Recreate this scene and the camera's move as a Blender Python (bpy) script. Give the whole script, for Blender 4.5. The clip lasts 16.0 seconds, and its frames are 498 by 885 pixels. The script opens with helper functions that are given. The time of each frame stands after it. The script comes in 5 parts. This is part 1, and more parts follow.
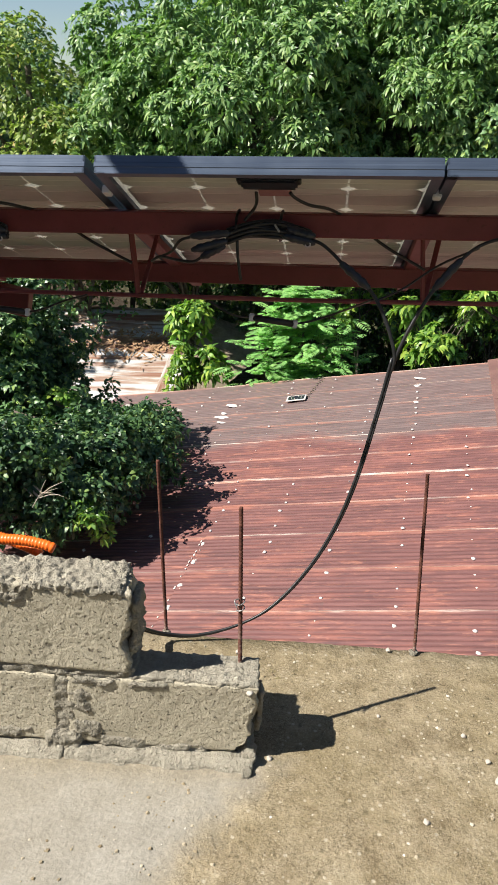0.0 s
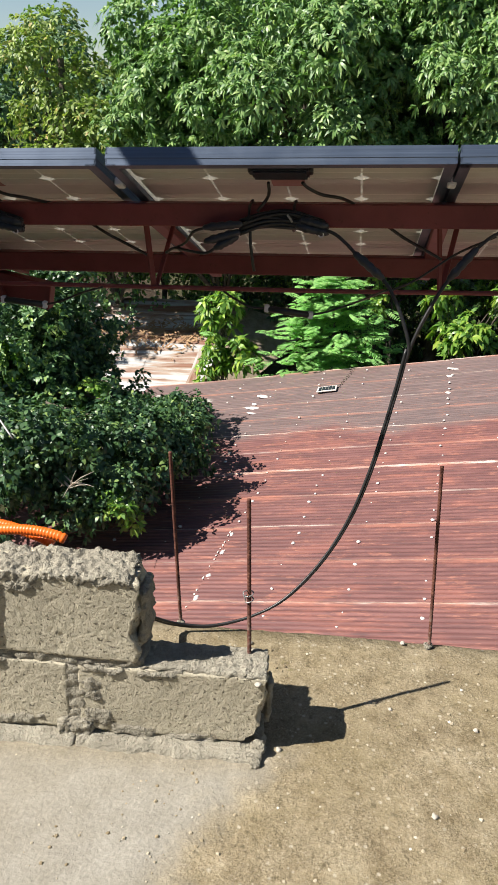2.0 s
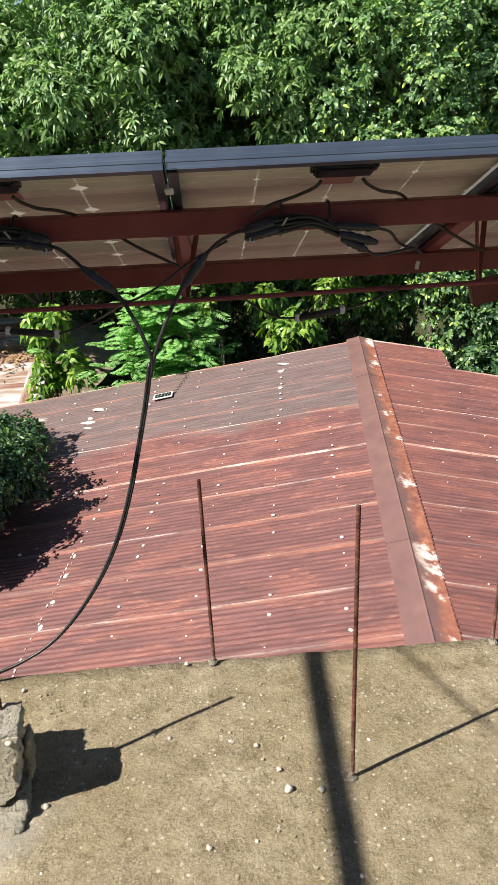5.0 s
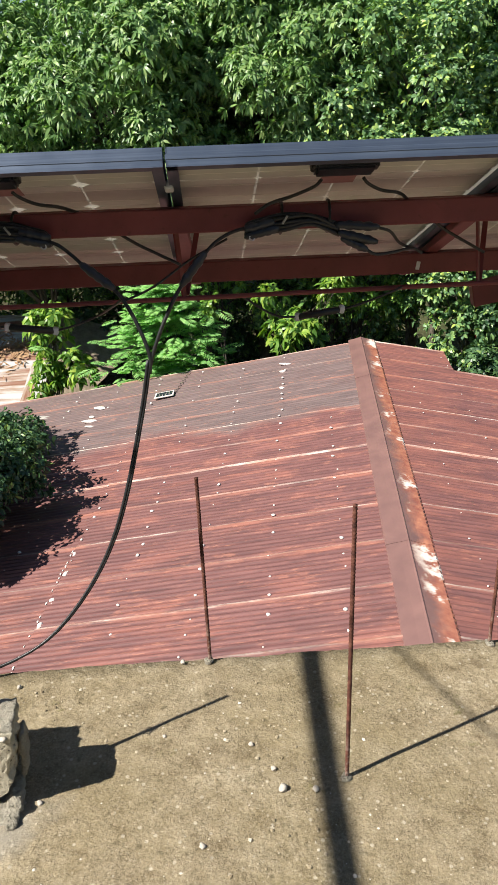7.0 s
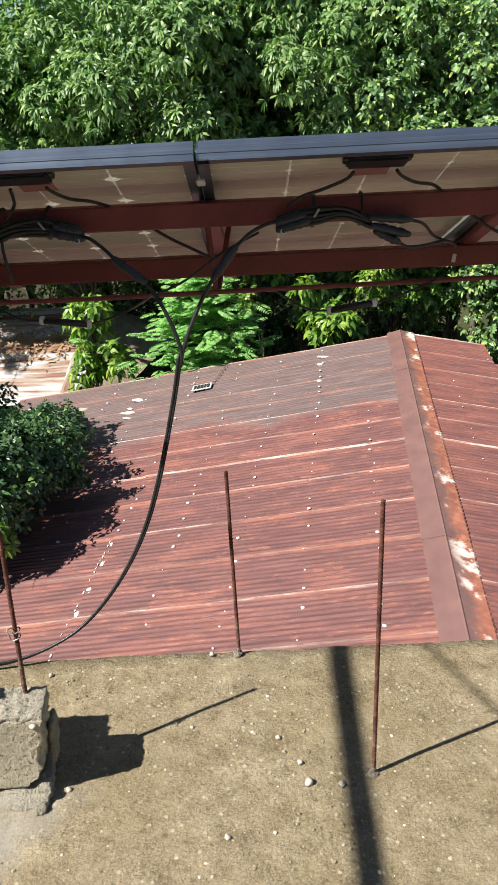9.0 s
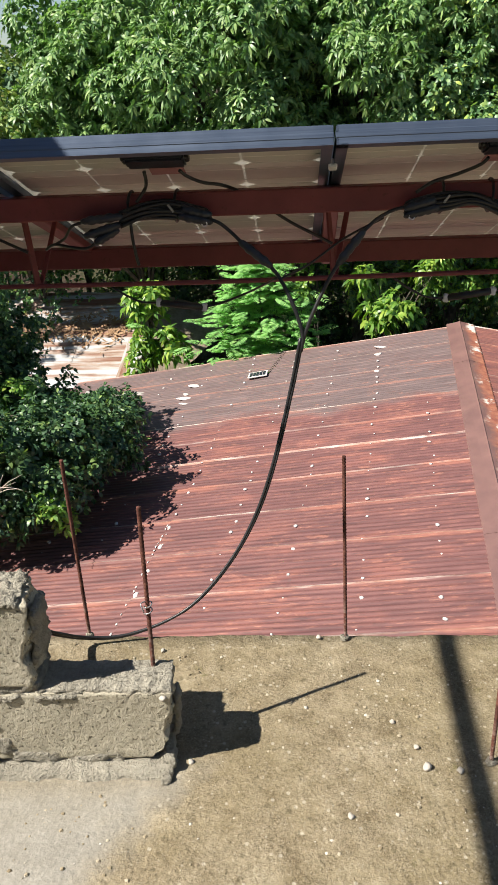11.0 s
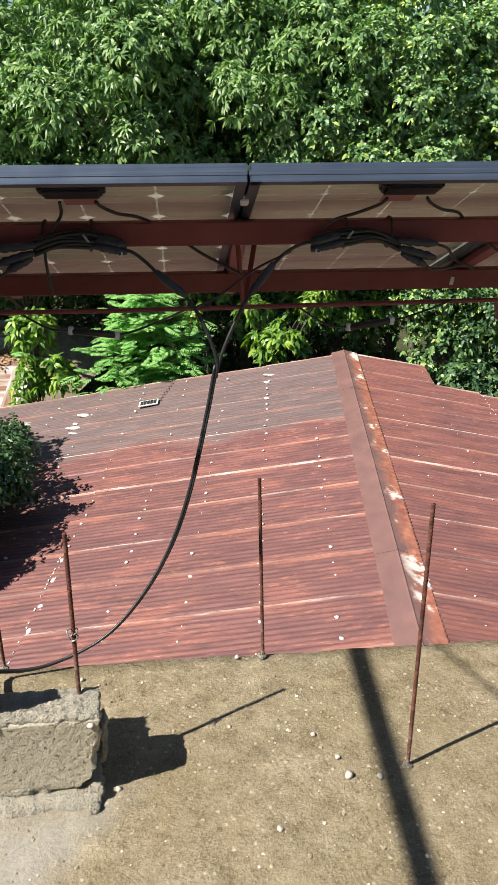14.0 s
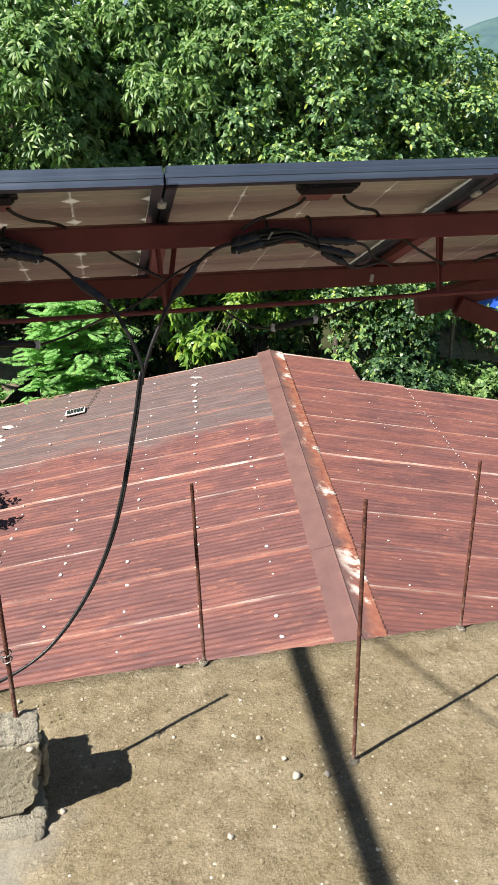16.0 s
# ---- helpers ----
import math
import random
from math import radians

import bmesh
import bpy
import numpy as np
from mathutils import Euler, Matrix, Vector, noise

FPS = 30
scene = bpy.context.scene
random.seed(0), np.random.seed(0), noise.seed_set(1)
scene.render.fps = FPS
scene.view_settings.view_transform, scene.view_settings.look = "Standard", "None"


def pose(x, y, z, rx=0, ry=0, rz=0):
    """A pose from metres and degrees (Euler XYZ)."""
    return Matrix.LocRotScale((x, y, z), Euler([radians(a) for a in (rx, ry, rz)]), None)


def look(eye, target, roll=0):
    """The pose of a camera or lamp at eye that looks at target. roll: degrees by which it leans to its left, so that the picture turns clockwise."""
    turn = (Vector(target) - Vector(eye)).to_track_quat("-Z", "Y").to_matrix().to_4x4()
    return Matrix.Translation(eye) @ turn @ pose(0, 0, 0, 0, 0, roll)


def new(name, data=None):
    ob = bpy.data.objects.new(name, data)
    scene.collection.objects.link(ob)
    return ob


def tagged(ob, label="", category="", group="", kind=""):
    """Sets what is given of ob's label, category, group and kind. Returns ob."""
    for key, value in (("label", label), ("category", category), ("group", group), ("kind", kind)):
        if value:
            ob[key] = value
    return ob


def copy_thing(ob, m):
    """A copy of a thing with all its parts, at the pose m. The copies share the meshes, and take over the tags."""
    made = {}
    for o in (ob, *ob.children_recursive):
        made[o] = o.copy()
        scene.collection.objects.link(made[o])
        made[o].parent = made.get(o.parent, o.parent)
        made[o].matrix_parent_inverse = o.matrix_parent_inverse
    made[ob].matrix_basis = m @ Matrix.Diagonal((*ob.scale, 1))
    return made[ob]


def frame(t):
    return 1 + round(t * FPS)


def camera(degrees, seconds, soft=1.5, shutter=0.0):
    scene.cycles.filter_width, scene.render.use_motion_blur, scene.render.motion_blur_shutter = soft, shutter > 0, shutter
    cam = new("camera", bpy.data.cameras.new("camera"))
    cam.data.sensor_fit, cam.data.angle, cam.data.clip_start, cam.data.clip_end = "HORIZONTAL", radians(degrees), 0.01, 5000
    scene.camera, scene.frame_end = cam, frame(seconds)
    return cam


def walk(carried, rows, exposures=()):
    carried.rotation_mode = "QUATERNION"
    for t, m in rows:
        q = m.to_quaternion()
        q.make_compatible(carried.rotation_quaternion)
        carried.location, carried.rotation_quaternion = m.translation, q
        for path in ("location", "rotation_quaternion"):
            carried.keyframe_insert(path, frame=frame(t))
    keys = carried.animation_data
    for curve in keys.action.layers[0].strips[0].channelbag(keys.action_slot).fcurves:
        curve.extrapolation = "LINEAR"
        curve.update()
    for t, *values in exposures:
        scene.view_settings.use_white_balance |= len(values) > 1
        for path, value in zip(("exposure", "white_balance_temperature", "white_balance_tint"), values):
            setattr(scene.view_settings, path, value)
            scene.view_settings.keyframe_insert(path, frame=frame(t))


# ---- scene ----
cam = camera(35.8, 16.0, soft=0.75)
PATH = [
    (0, (0.145, -0.002, 1.302), (-0.100, 1.816, 0.507), 0.08),
    (0.5, (0.195, 0.031, 1.295), (-0.146, 1.825, 0.478), -0.21),
    (1, (0.195, 0.005, 1.304), (-0.195, 1.789, 0.487), -0.70),
    (1.5, (0.188, -0.001, 1.304), (-0.190, 1.786, 0.489), -0.70),
    (2, (0.195, 0.009, 1.303), (-0.134, 1.805, 0.486), -0.92),
    (2.5, (0.234, 0.036, 1.303), (-0.023, 1.840, 0.479), -1.64),
    (3, (0.296, 0.065, 1.297), (0.131, 1.877, 0.466), -2.07),
    (3.5, (0.369, 0.092, 1.292), (0.307, 1.907, 0.454), -2.28),
    (4, (0.425, 0.109, 1.298), (0.434, 1.928, 0.468), -2.87),
    (4.2, (0.439, 0.119, 1.298), (0.467, 1.940, 0.471), -2.97),
    (6.5, (0.439, 0.114, 1.292), (0.479, 1.942, 0.482), -2.25),
    (7, (0.447, 0.118, 1.292), (0.484, 1.944, 0.475), -2.06),
    (7.5, (0.448, 0.116, 1.293), (0.492, 1.942, 0.480), -1.75),
    (8, (0.457, 0.113, 1.297), (0.495, 1.940, 0.483), -1.65),
    (8.5, (0.458, 0.114, 1.296), (0.473, 1.939, 0.478), -1.86),
    (9, (0.466, 0.119, 1.294), (0.404, 1.937, 0.464), -2.88),
    (9.5, (0.482, 0.135, 1.288), (0.302, 1.938, 0.442), -4.38),
    (9.7, (0.475, 0.139, 1.287), (0.254, 1.935, 0.436), -4.78),
    (11.8, (0.183, 0.068, 1.302), (0.024, 1.875, 0.460), -1.58),
    (12, (0.169, 0.066, 1.302), (-0.005, 1.875, 0.467), -1.47),
    (12.5, (0.121, 0.055, 1.302), (-0.110, 1.862, 0.477), -1.05),
    (13, (0.109, 0.051, 1.302), (-0.070, 1.872, 0.494), -0.64),
    (13.5, (0.176, 0.050, 1.306), (0.151, 1.884, 0.507), -0.25),
    (14, (0.220, 0.047, 1.310), (0.335, 1.880, 0.518), -0.13),
    (14.5, (0.226, 0.064, 1.308), (0.390, 1.894, 0.517), -0.71),
    (15, (0.211, 0.072, 1.306), (0.384, 1.900, 0.511), -0.91),
    (15.5, (0.211, 0.071, 1.306), (0.416, 1.895, 0.512), -1.01),
    (16, (0.223, 0.062, 1.309), (0.516, 1.876, 0.520), -0.87),
]
walk(cam, [(t, look(eye, target, roll)) for t, eye, target, roll in PATH])

# ---- light ----
SUN_FROM = Vector((-0.4577, -0.209, 0.5875)).normalized()
world = bpy.data.worlds.new("sky")
scene.world = world
world.use_nodes = True
_wt = world.node_tree
_sky = _wt.nodes.new("ShaderNodeTexSky")
_sky.sky_type = 'NISHITA'
_sky.sun_disc = False
_sky.dust_density = 0.3
_sky.ozone_density = 1.2
_sky.sun_elevation = math.asin(SUN_FROM.z)
_sky.sun_rotation = math.atan2(SUN_FROM.x, SUN_FROM.y)
_wt.links.new(_sky.outputs[0], _wt.nodes["Background"].inputs[0])
_wt.nodes["Background"].inputs[1].default_value = 0.052
sun = new("sun", bpy.data.lights.new("sun", "SUN"))
sun.data.energy = 5.0
sun.data.angle = radians(0.53)
sun.data.color = (1.0, 0.95, 0.87)
sun.matrix_world = look(SUN_FROM * 30, (0, 0, 0))
scene.view_settings.exposure = 0.96


# ---- material tools ----
class Mat:
    """A node material with short helpers."""

    def __init__(self, name, rough=0.8, metal=0.0, spec=0.3, coords="Object"):
        self.m = bpy.data.materials.new(name)
        self.m.use_nodes = True
        self.t = self.m.node_tree
        self.b = self.t.nodes["Principled BSDF"]
        self.b.inputs["Roughness"].default_value = rough
        self.b.inputs["Metallic"].default_value = metal
        self.b.inputs["Specular IOR Level"].default_value = spec
        self.co = self.t.nodes.new("ShaderNodeTexCoord")
        self.c = self.co.outputs[coords]

    def link(self, a, b):
        self.t.links.new(a, b)

    def scaled(self, x, y, z, src=None):
        n = self.t.nodes.new("ShaderNodeMapping")
        n.inputs["Scale"].default_value = (x, y, z)
        self.link(src or self.c, n.inputs[0])
        return n.outputs[0]

    def noise(self, scale, detail=5, rough=0.6, src=None, dist=0.0):
        n = self.t.nodes.new("ShaderNodeTexNoise")
        n.inputs["Scale"].default_value = scale
        n.inputs["Detail"].default_value = detail
        n.inputs["Roughness"].default_value = rough
        n.inputs["Distortion"].default_value = dist
        self.link(src or self.c, n.inputs["Vector"])
        return n.outputs[0]

    def voronoi(self, scale, feature='F1', src=None):
        n = self.t.nodes.new("ShaderNodeTexVoronoi")
        n.feature = feature
        n.inputs["Scale"].default_value = scale
        self.link(src or self.c, n.inputs["Vector"])
        return n.outputs[0]

    def ramp(self, src, *stops):
        n = self.t.nodes.new("ShaderNodeValToRGB")
        e = n.color_ramp.elements
        while len(e) < len(stops):
            e.new(0.5)
        for k, (p, col) in zip(e, stops):
            k.position = p
            k.color = (*col, 1) if not isinstance(col, (int, float)) else (col, col, col, 1)
        self.link(src, n.inputs[0])
        return n.outputs[0]

    def mix(self, f, a, b, kind='MIX'):
        n = self.t.nodes.new("ShaderNodeMix")
        n.data_type = 'RGBA'
        n.blend_type = kind
        for v, i in ((f, 0), (a, 6), (b, 7)):
            if isinstance(v, (int, float)):
                n.inputs[i].default_value = v
            elif isinstance(v, tuple):
                n.inputs[i].default_value = (*v, 1)
            else:
                self.link(v, n.inputs[i])
        return n.outputs[2]

    def math(self, op, a, b=0.0):
        n = self.t.nodes.new("ShaderNodeMath")
        n.operation = op
        for v, i in ((a, 0), (b, 1)):
            if isinstance(v, (int, float)):
                n.inputs[i].default_value = v
            else:
                self.link(v, n.inputs[i])
        return n.outputs[0]

    def axis(self, k, src=None):
        n = self.t.nodes.new("ShaderNodeSeparateXYZ")
        self.link(src or self.c, n.inputs[0])
        return n.outputs[k]

    def random(self):
        return self.t.nodes.new("ShaderNodeObjectInfo").outputs["Random"]

    def island(self):
        return self.t.nodes.new("ShaderNodeNewGeometry").outputs["Random Per Island"]

    def colour(self, s):
        if isinstance(s, tuple):
            self.b.inputs["Base Color"].default_value = (*s, 1)
        else:
            self.link(s, self.b.inputs["Base Color"])
        return self

    def rough(self, s):
        self.link(s, self.b.inputs["Roughness"])
        return self

    def bump(self, *layers):
        prev = None
        for h, strength, dist in layers:
            n = self.t.nodes.new("ShaderNodeBump")
            n.inputs["Strength"].default_value = strength
            n.inputs["Distance"].default_value = dist
            self.link(h, n.inputs["Height"])
            if prev:
                self.link(prev, n.inputs["Normal"])
            prev = n.outputs[0]
        self.link(prev, self.b.inputs["Normal"])
        return self


def leaf_material(name, stops, gloss=0.40, translucent=0.36):
    m = Mat(name, rough=gloss, spec=0.5)
    col = m.ramp(m.island(), *stops)
    col = m.mix(0.35, col, m.ramp(m.noise(1.3, 3), (0.3, 0.6), (0.7, 1.0)), 'MULTIPLY')
    m.colour(col)
    tr = m.t.nodes.new("ShaderNodeBsdfTranslucent")
    m.link(m.mix(1.0, col, (1.05, 1.3, 0.55), 'MULTIPLY'), tr.inputs[0])
    mx = m.t.nodes.new("ShaderNodeMixShader")
    mx.inputs[0].default_value = translucent
    m.link(m.b.outputs[0], mx.inputs[1])
    m.link(tr.outputs[0], mx.inputs[2])
    m.link(mx.outputs[0], m.t.nodes["Material Output"].inputs[0])
    return m.m


# ---- materials ----
def make_slab():
    m = Mat("mossy_concrete", rough=0.92, spec=0.2)
    x, y = m.axis(0), m.axis(1)
    big = m.noise(2.2, 6, 0.62)
    mid = m.noise(14, 6, 0.7)
    fine = m.noise(120, 4, 0.7)
    old = m.ramp(mid, (0.30, (0.140, 0.104, 0.058)), (0.42, (0.258, 0.206, 0.128)), (0.58, (0.345, 0.284, 0.186)), (0.75, (0.46, 0.395, 0.280)))
    old = m.mix(m.ramp(big, (0.42, 0.0), (0.60, 0.6)), old, (0.225, 0.180, 0.098))
    old = m.mix(m.ramp(m.noise(5.5, 6, 0.7), (0.50, 0.0), (0.66, 0.45)), old, (0.38, 0.325, 0.225))
    old = m.mix(m.ramp(m.noise(9.0, 7, 0.75, dist=0.6), (0.58, 0.0), (0.70, 0.5)), old, (0.155, 0.118, 0.064))
    vein = m.voronoi(64, 'DISTANCE_TO_EDGE', m.scaled(1, 1, 1, m.mix(0.12, m.c, m.noise(30, 4), 'ADD')))
    old = m.mix(m.math('MULTIPLY', m.ramp(vein, (0.0, 0.8), (0.07, 0.0)), m.ramp(m.noise(8, 5, 0.7), (0.44, 0.0), (0.6, 1.0))), old, (0.085, 0.062, 0.034))
    crackle = m.voronoi(125, 'DISTANCE_TO_EDGE', m.scaled(1, 1, 1, m.mix(0.10, m.c, m.noise(60, 4), 'ADD')))
    old = m.mix(m.math('MULTIPLY', m.ramp(crackle, (0.0, 0.95), (0.13, 0.0)), m.ramp(m.noise(13, 5, 0.75), (0.40, 0.12), (0.57, 1.0))), old, (0.10, 0.075, 0.042))
    old = m.mix(m.ramp(m.noise(210, 3, 0.6), (0.56, 0.0), (0.66, 0.36)), old, (0.48, 0.420, 0.315))
    old = m.mix(m.ramp(m.noise(46, 3, 0.55), (0.60, 0.0), (0.70, 0.55)), old, (0.095, 0.078, 0.042))
    old = m.mix(m.ramp(m.voronoi(33), (0.10, 0.6), (0.16, 0.0)), old, (0.50, 0.45, 0.35))
    old = m.mix(m.math('MULTIPLY', m.ramp(m.noise(16, 5, 0.7), (0.60, 0.0), (0.68, 0.7)), m.ramp(m.noise(3.1, 3), (0.50, 0.0), (0.62, 1.0))), old, (0.135, 0.118, 0.040))
    screed = m.ramp(mid, (0.3, (0.270, 0.248, 0.205)), (0.7, (0.355, 0.330, 0.280)))
    screed = m.mix(m.ramp(big, (0.42, 0.0), (0.7, 0.5)), screed, (0.245, 0.212, 0.150))
    # newer screed lies on the wall's side of a ragged line
    line = m.math('ADD', x, m.math('MULTIPLY', m.math('SUBTRACT', 1.2, y), 0.42))
    line = m.math('ADD', line, m.math('MULTIPLY', m.math('SUBTRACT', m.noise(7, 5, 0.65), 0.5), 0.34))
    front = m.math('SUBTRACT', m.math('ADD', 1.24, m.math('MULTIPLY', x, 0.1)), y)
    line = m.math('MAXIMUM', line, m.math('MULTIPLY', front, -1.2))
    mask_n = m.t.nodes.new("ShaderNodeMapRange")
    m.link(line, mask_n.inputs[0])
    mask_n.inputs[1].default_value, mask_n.inputs[2].default_value = -0.10, 0.05
    mask_n.inputs[3].default_value, mask_n.inputs[4].default_value = 1.0, 0.0
    col = m.mix(mask_n.outputs[0], old, screed)
    col = m.mix(0.5, col, m.ramp(fine, (0.32, 0.5), (0.64, 1.0)), 'MULTIPLY')
    m.colour(col)
    flat = m.math('SUBTRACT', 1.0, m.math('MULTIPLY', mask_n.outputs[0], 0.72))
    m.bump((m.math('MULTIPLY', mid, flat), 0.4, 0.010), (m.math('MULTIPLY', m.noise(48, 4, 0.7), flat), 0.8, 0.006), (fine, 0.7, 0.0035), (m.math('MULTIPLY', vein, flat), 0.15, 0.002))
    return m.m


def make_block():
    m = Mat("hollow_block", rough=0.95, spec=0.15)
    grain = m.noise(210, 3, 0.75)
    tone = m.noise(9, 5)
    col = m.ramp(tone, (0.3, (0.45, 0.405, 0.305)), (0.7, (0.57, 0.515, 0.395)))
    col = m.mix(0.4, col, m.ramp(grain, (0.32, 0.45), (0.6, 1.0)), 'MULTIPLY')
    col = m.mix(m.ramp(m.noise(125, 2, 0.5), (0.66, 0.0), (0.70, 0.8)), col, (0.06, 0.05, 0.038))
    m.colour(col)
    m.bump((m.ramp(m.noise(125, 2, 0.5), (0.60, 1.0), (0.68, 0.0)), 0.8, 0.006), (m.noise(1.0, 4, 0.7, m.scaled(190, 190, 110)), 0.5, 0.005), (grain, 0.8, 0.005))
    return m.m


def make_mortar():
    m = Mat("rough_mortar", rough=0.95, spec=0.15)
    lump = m.noise(55, 5, 0.7)
    col = m.ramp(m.noise(22, 6), (0.3, (0.335, 0.305, 0.242)), (0.7, (0.490, 0.450, 0.362)))
    col = m.mix(0.4, col, m.ramp(m.noise(170, 3), (0.3, 0.5), (0.65, 1.0)), 'MULTIPLY')
    m.colour(col)
    m.bump((lump, 0.9, 0.012), (m.noise(120, 4, 0.7), 1.0, 0.009), (m.noise(230, 3), 0.9, 0.005))
    return m.m


def make_rust_bar():
    m = Mat("rusty_rebar", rough=0.85, spec=0.25)
    col = m.ramp(m.noise(45, 5, 0.7), (0.3, (0.040, 0.019, 0.016)), (0.5, (0.105, 0.040, 0.028)), (0.72, (0.21, 0.095, 0.065)))
    low = m.ramp(m.axis(2), (0.0, 0.6), (0.16, 0.0))
    col = m.mix(m.math('MULTIPLY', low, m.ramp(m.noise(80, 3), (0.45, 0.0), (0.6, 1.0))), col, (0.5, 0.42, 0.36))
    m.colour(col)
    m.bump((m.noise(260, 3), 0.5, 0.002))
    return m.m


def make_roof(name, grey=0.0):
    """Painted corrugated iron; x runs down the slope, y along the ridge; the UV's y is the way from a sheet's lap."""
    m = Mat(name, rough=0.55, spec=0.4)
    m.b.inputs["Metallic"].default_value = 0.0
    streak = m.scaled(1.1, 4.2, 1)
    s1 = m.noise(1.0, 7, 0.62, streak)
    s2 = m.noise(1.0, 6, 0.7, m.scaled(1.6, 19, 1))
    s3 = m.noise(1.0, 4, 0.6, m.scaled(3.0, 60, 1))
    paint = m.ramp(s2, (0.25, (0.090, 0.050, 0.049)), (0.5, (0.165, 0.073, 0.067)), (0.75, (0.240, 0.108, 0.096)))
    rust = m.ramp(s3, (0.3, (0.235, 0.088, 0.068)), (0.7, (0.350, 0.140, 0.104)))
    col = m.mix(m.ramp(s1, (0.50, 0.0), (0.64, 0.7)), paint, rust)
    blotch = m.noise(1.0, 7, 0.72, m.scaled(2.6, 7.5, 1))
    col = m.mix(m.ramp(blotch, (0.58, 0.0), (0.68, 0.55)), col, m.ramp(s3, (0.3, (0.34, 0.125, 0.085)), (0.7, (0.46, 0.205, 0.135))))
    faded = m.ramp(s2, (0.3, (0.108, 0.084, 0.082)), (0.7, (0.190, 0.142, 0.134)))
    zone = m.math('ADD', m.axis(1), m.math('MULTIPLY', m.math('SUBTRACT', m.noise(0.9, 4), 0.5), 1.6))
    left = m.ramp(m.math('MULTIPLY', m.axis(0), -1.0), (0.0, 0.0), (0.02, 1.0))
    zn = m.t.nodes.new("ShaderNodeMapRange")
    m.link(zone, zn.inputs[0])
    zn.inputs[1].default_value, zn.inputs[2].default_value = 3.55, 3.95
    col = m.mix(m.math('MULTIPLY', m.math('MULTIPLY', zn.outputs[0], left), 0.88), col, faded)
    col = m.mix(m.ramp(m.noise(0.35, 3), (0.5, 0.0), (0.7, 0.35)), col, (0.13, 0.06, 0.055))
    col = m.mix(m.math('MULTIPLY', m.math('SUBTRACT', 1.0, left), m.ramp(m.noise(0.8, 5, 0.6, streak), (0.42, 0.0), (0.62, 0.55))), col, rust)
    # chalky rust run along the laps
    uv = m.axis(1, m.co.outputs["UV"])
    lap = m.math('ADD', uv, m.math('MULTIPLY', m.math('SUBTRACT', m.noise(1.0, 5, 0.7, m.scaled(1.4, 9, 1)), 0.5), 0.055))
    near = m.ramp(lap, (0.0, 1.0), (0.034, 0.95), (0.050, 0.0))
    near = m.math('MULTIPLY', near, m.ramp(m.noise(1.0, 5, 0.6, m.scaled(0.8, 2.2, 1)), (0.36, 0.15), (0.54, 0.95)))
    near = m.math('MULTIPLY', near, m.ramp(m.math('ABSOLUTE', m.axis(0)), (0.0, 1.0), (1.0, 0.8)))
    near = m.math('MULTIPLY', near, m.math('SUBTRACT', 1.3, m.math('MULTIPLY', left, 0.3)))
    near = m.math('MULTIPLY', near, m.ramp(m.noise(1.0, 4, 0.7, m.scaled(7, 40, 1)), (0.36, 0.25), (0.52, 1.0)))
    near = m.math('MULTIPLY', near, m.axis(0, m.co.outputs["UV"]))
    col = m.mix(near, col, m.ramp(s3, (0.38, (0.60, 0.37, 0.27)), (0.58, (0.80, 0.73, 0.64))))
    halo = m.ramp(lap, (0.0, 0.55), (0.05, 0.4), (0.11, 0.0))
    col = m.mix(m.math('MULTIPLY', halo, m.ramp(s1, (0.42, 0.0), (0.58, 1.0))), col, (0.42, 0.165, 0.105))
    specks = m.ramp(m.noise(7.0, 4, 0.65), (0.68, 0.0), (0.74, 0.5))
    col = m.mix(specks, col, (0.10, 0.075, 0.07))
    fleck = m.noise(1.0, 5, 0.7, m.scaled(6, 38, 1))
    col = m.mix(m.math('MULTIPLY', m.ramp(fleck, (0.56, 0.0), (0.66, 0.6)), m.ramp(s1, (0.42, 0.15), (0.58, 1.0))), col, (0.46, 0.205, 0.135))
    col = m.mix(m.ramp(m.noise(1.0, 5, 0.7, m.scaled(4, 55, 1)), (0.36, 0.55), (0.44, 0.0)), col, (0.085, 0.048, 0.045))
    m.colour(m.mix(1.0, col, (0.90, 0.90, 0.91), 'MULTIPLY'))
    m.rough(m.ramp(s2, (0.3, 0.42), (0.7, 0.68)))
    m.bump((s3, 0.12, 0.003), (m.noise(3.0, 3), 0.1, 0.01))
    return m.m


def make_cap():
    m = Mat("ridge_cap_paint", rough=0.5, spec=0.4)
    n = m.noise(3.0, 6, 0.6)
    col = m.ramp(n, (0.3, (0.150, 0.083, 0.076)), (0.7, (0.205, 0.112, 0.098)))
    right = m.ramp(m.math('ADD', m.axis(0), m.math('MULTIPLY', m.math('SUBTRACT', m.noise(2.4, 6, 0.65), 0.5), 0.42)), (0.05, 0.0), (0.17, 1.0))
    col = m.mix(right, col, m.ramp(m.noise(9, 5), (0.35, (0.25, 0.085, 0.06)), (0.7, (0.45, 0.19, 0.115))))
    bare = m.math('MULTIPLY', right, m.ramp(m.noise(1.15, 5, 0.75), (0.55, 0.0), (0.60, 1.0)))
    col = m.mix(bare, col, (0.72, 0.66, 0.58))
    m.colour(col)
    m.bump((n, 0.15, 0.01))
    return m.m


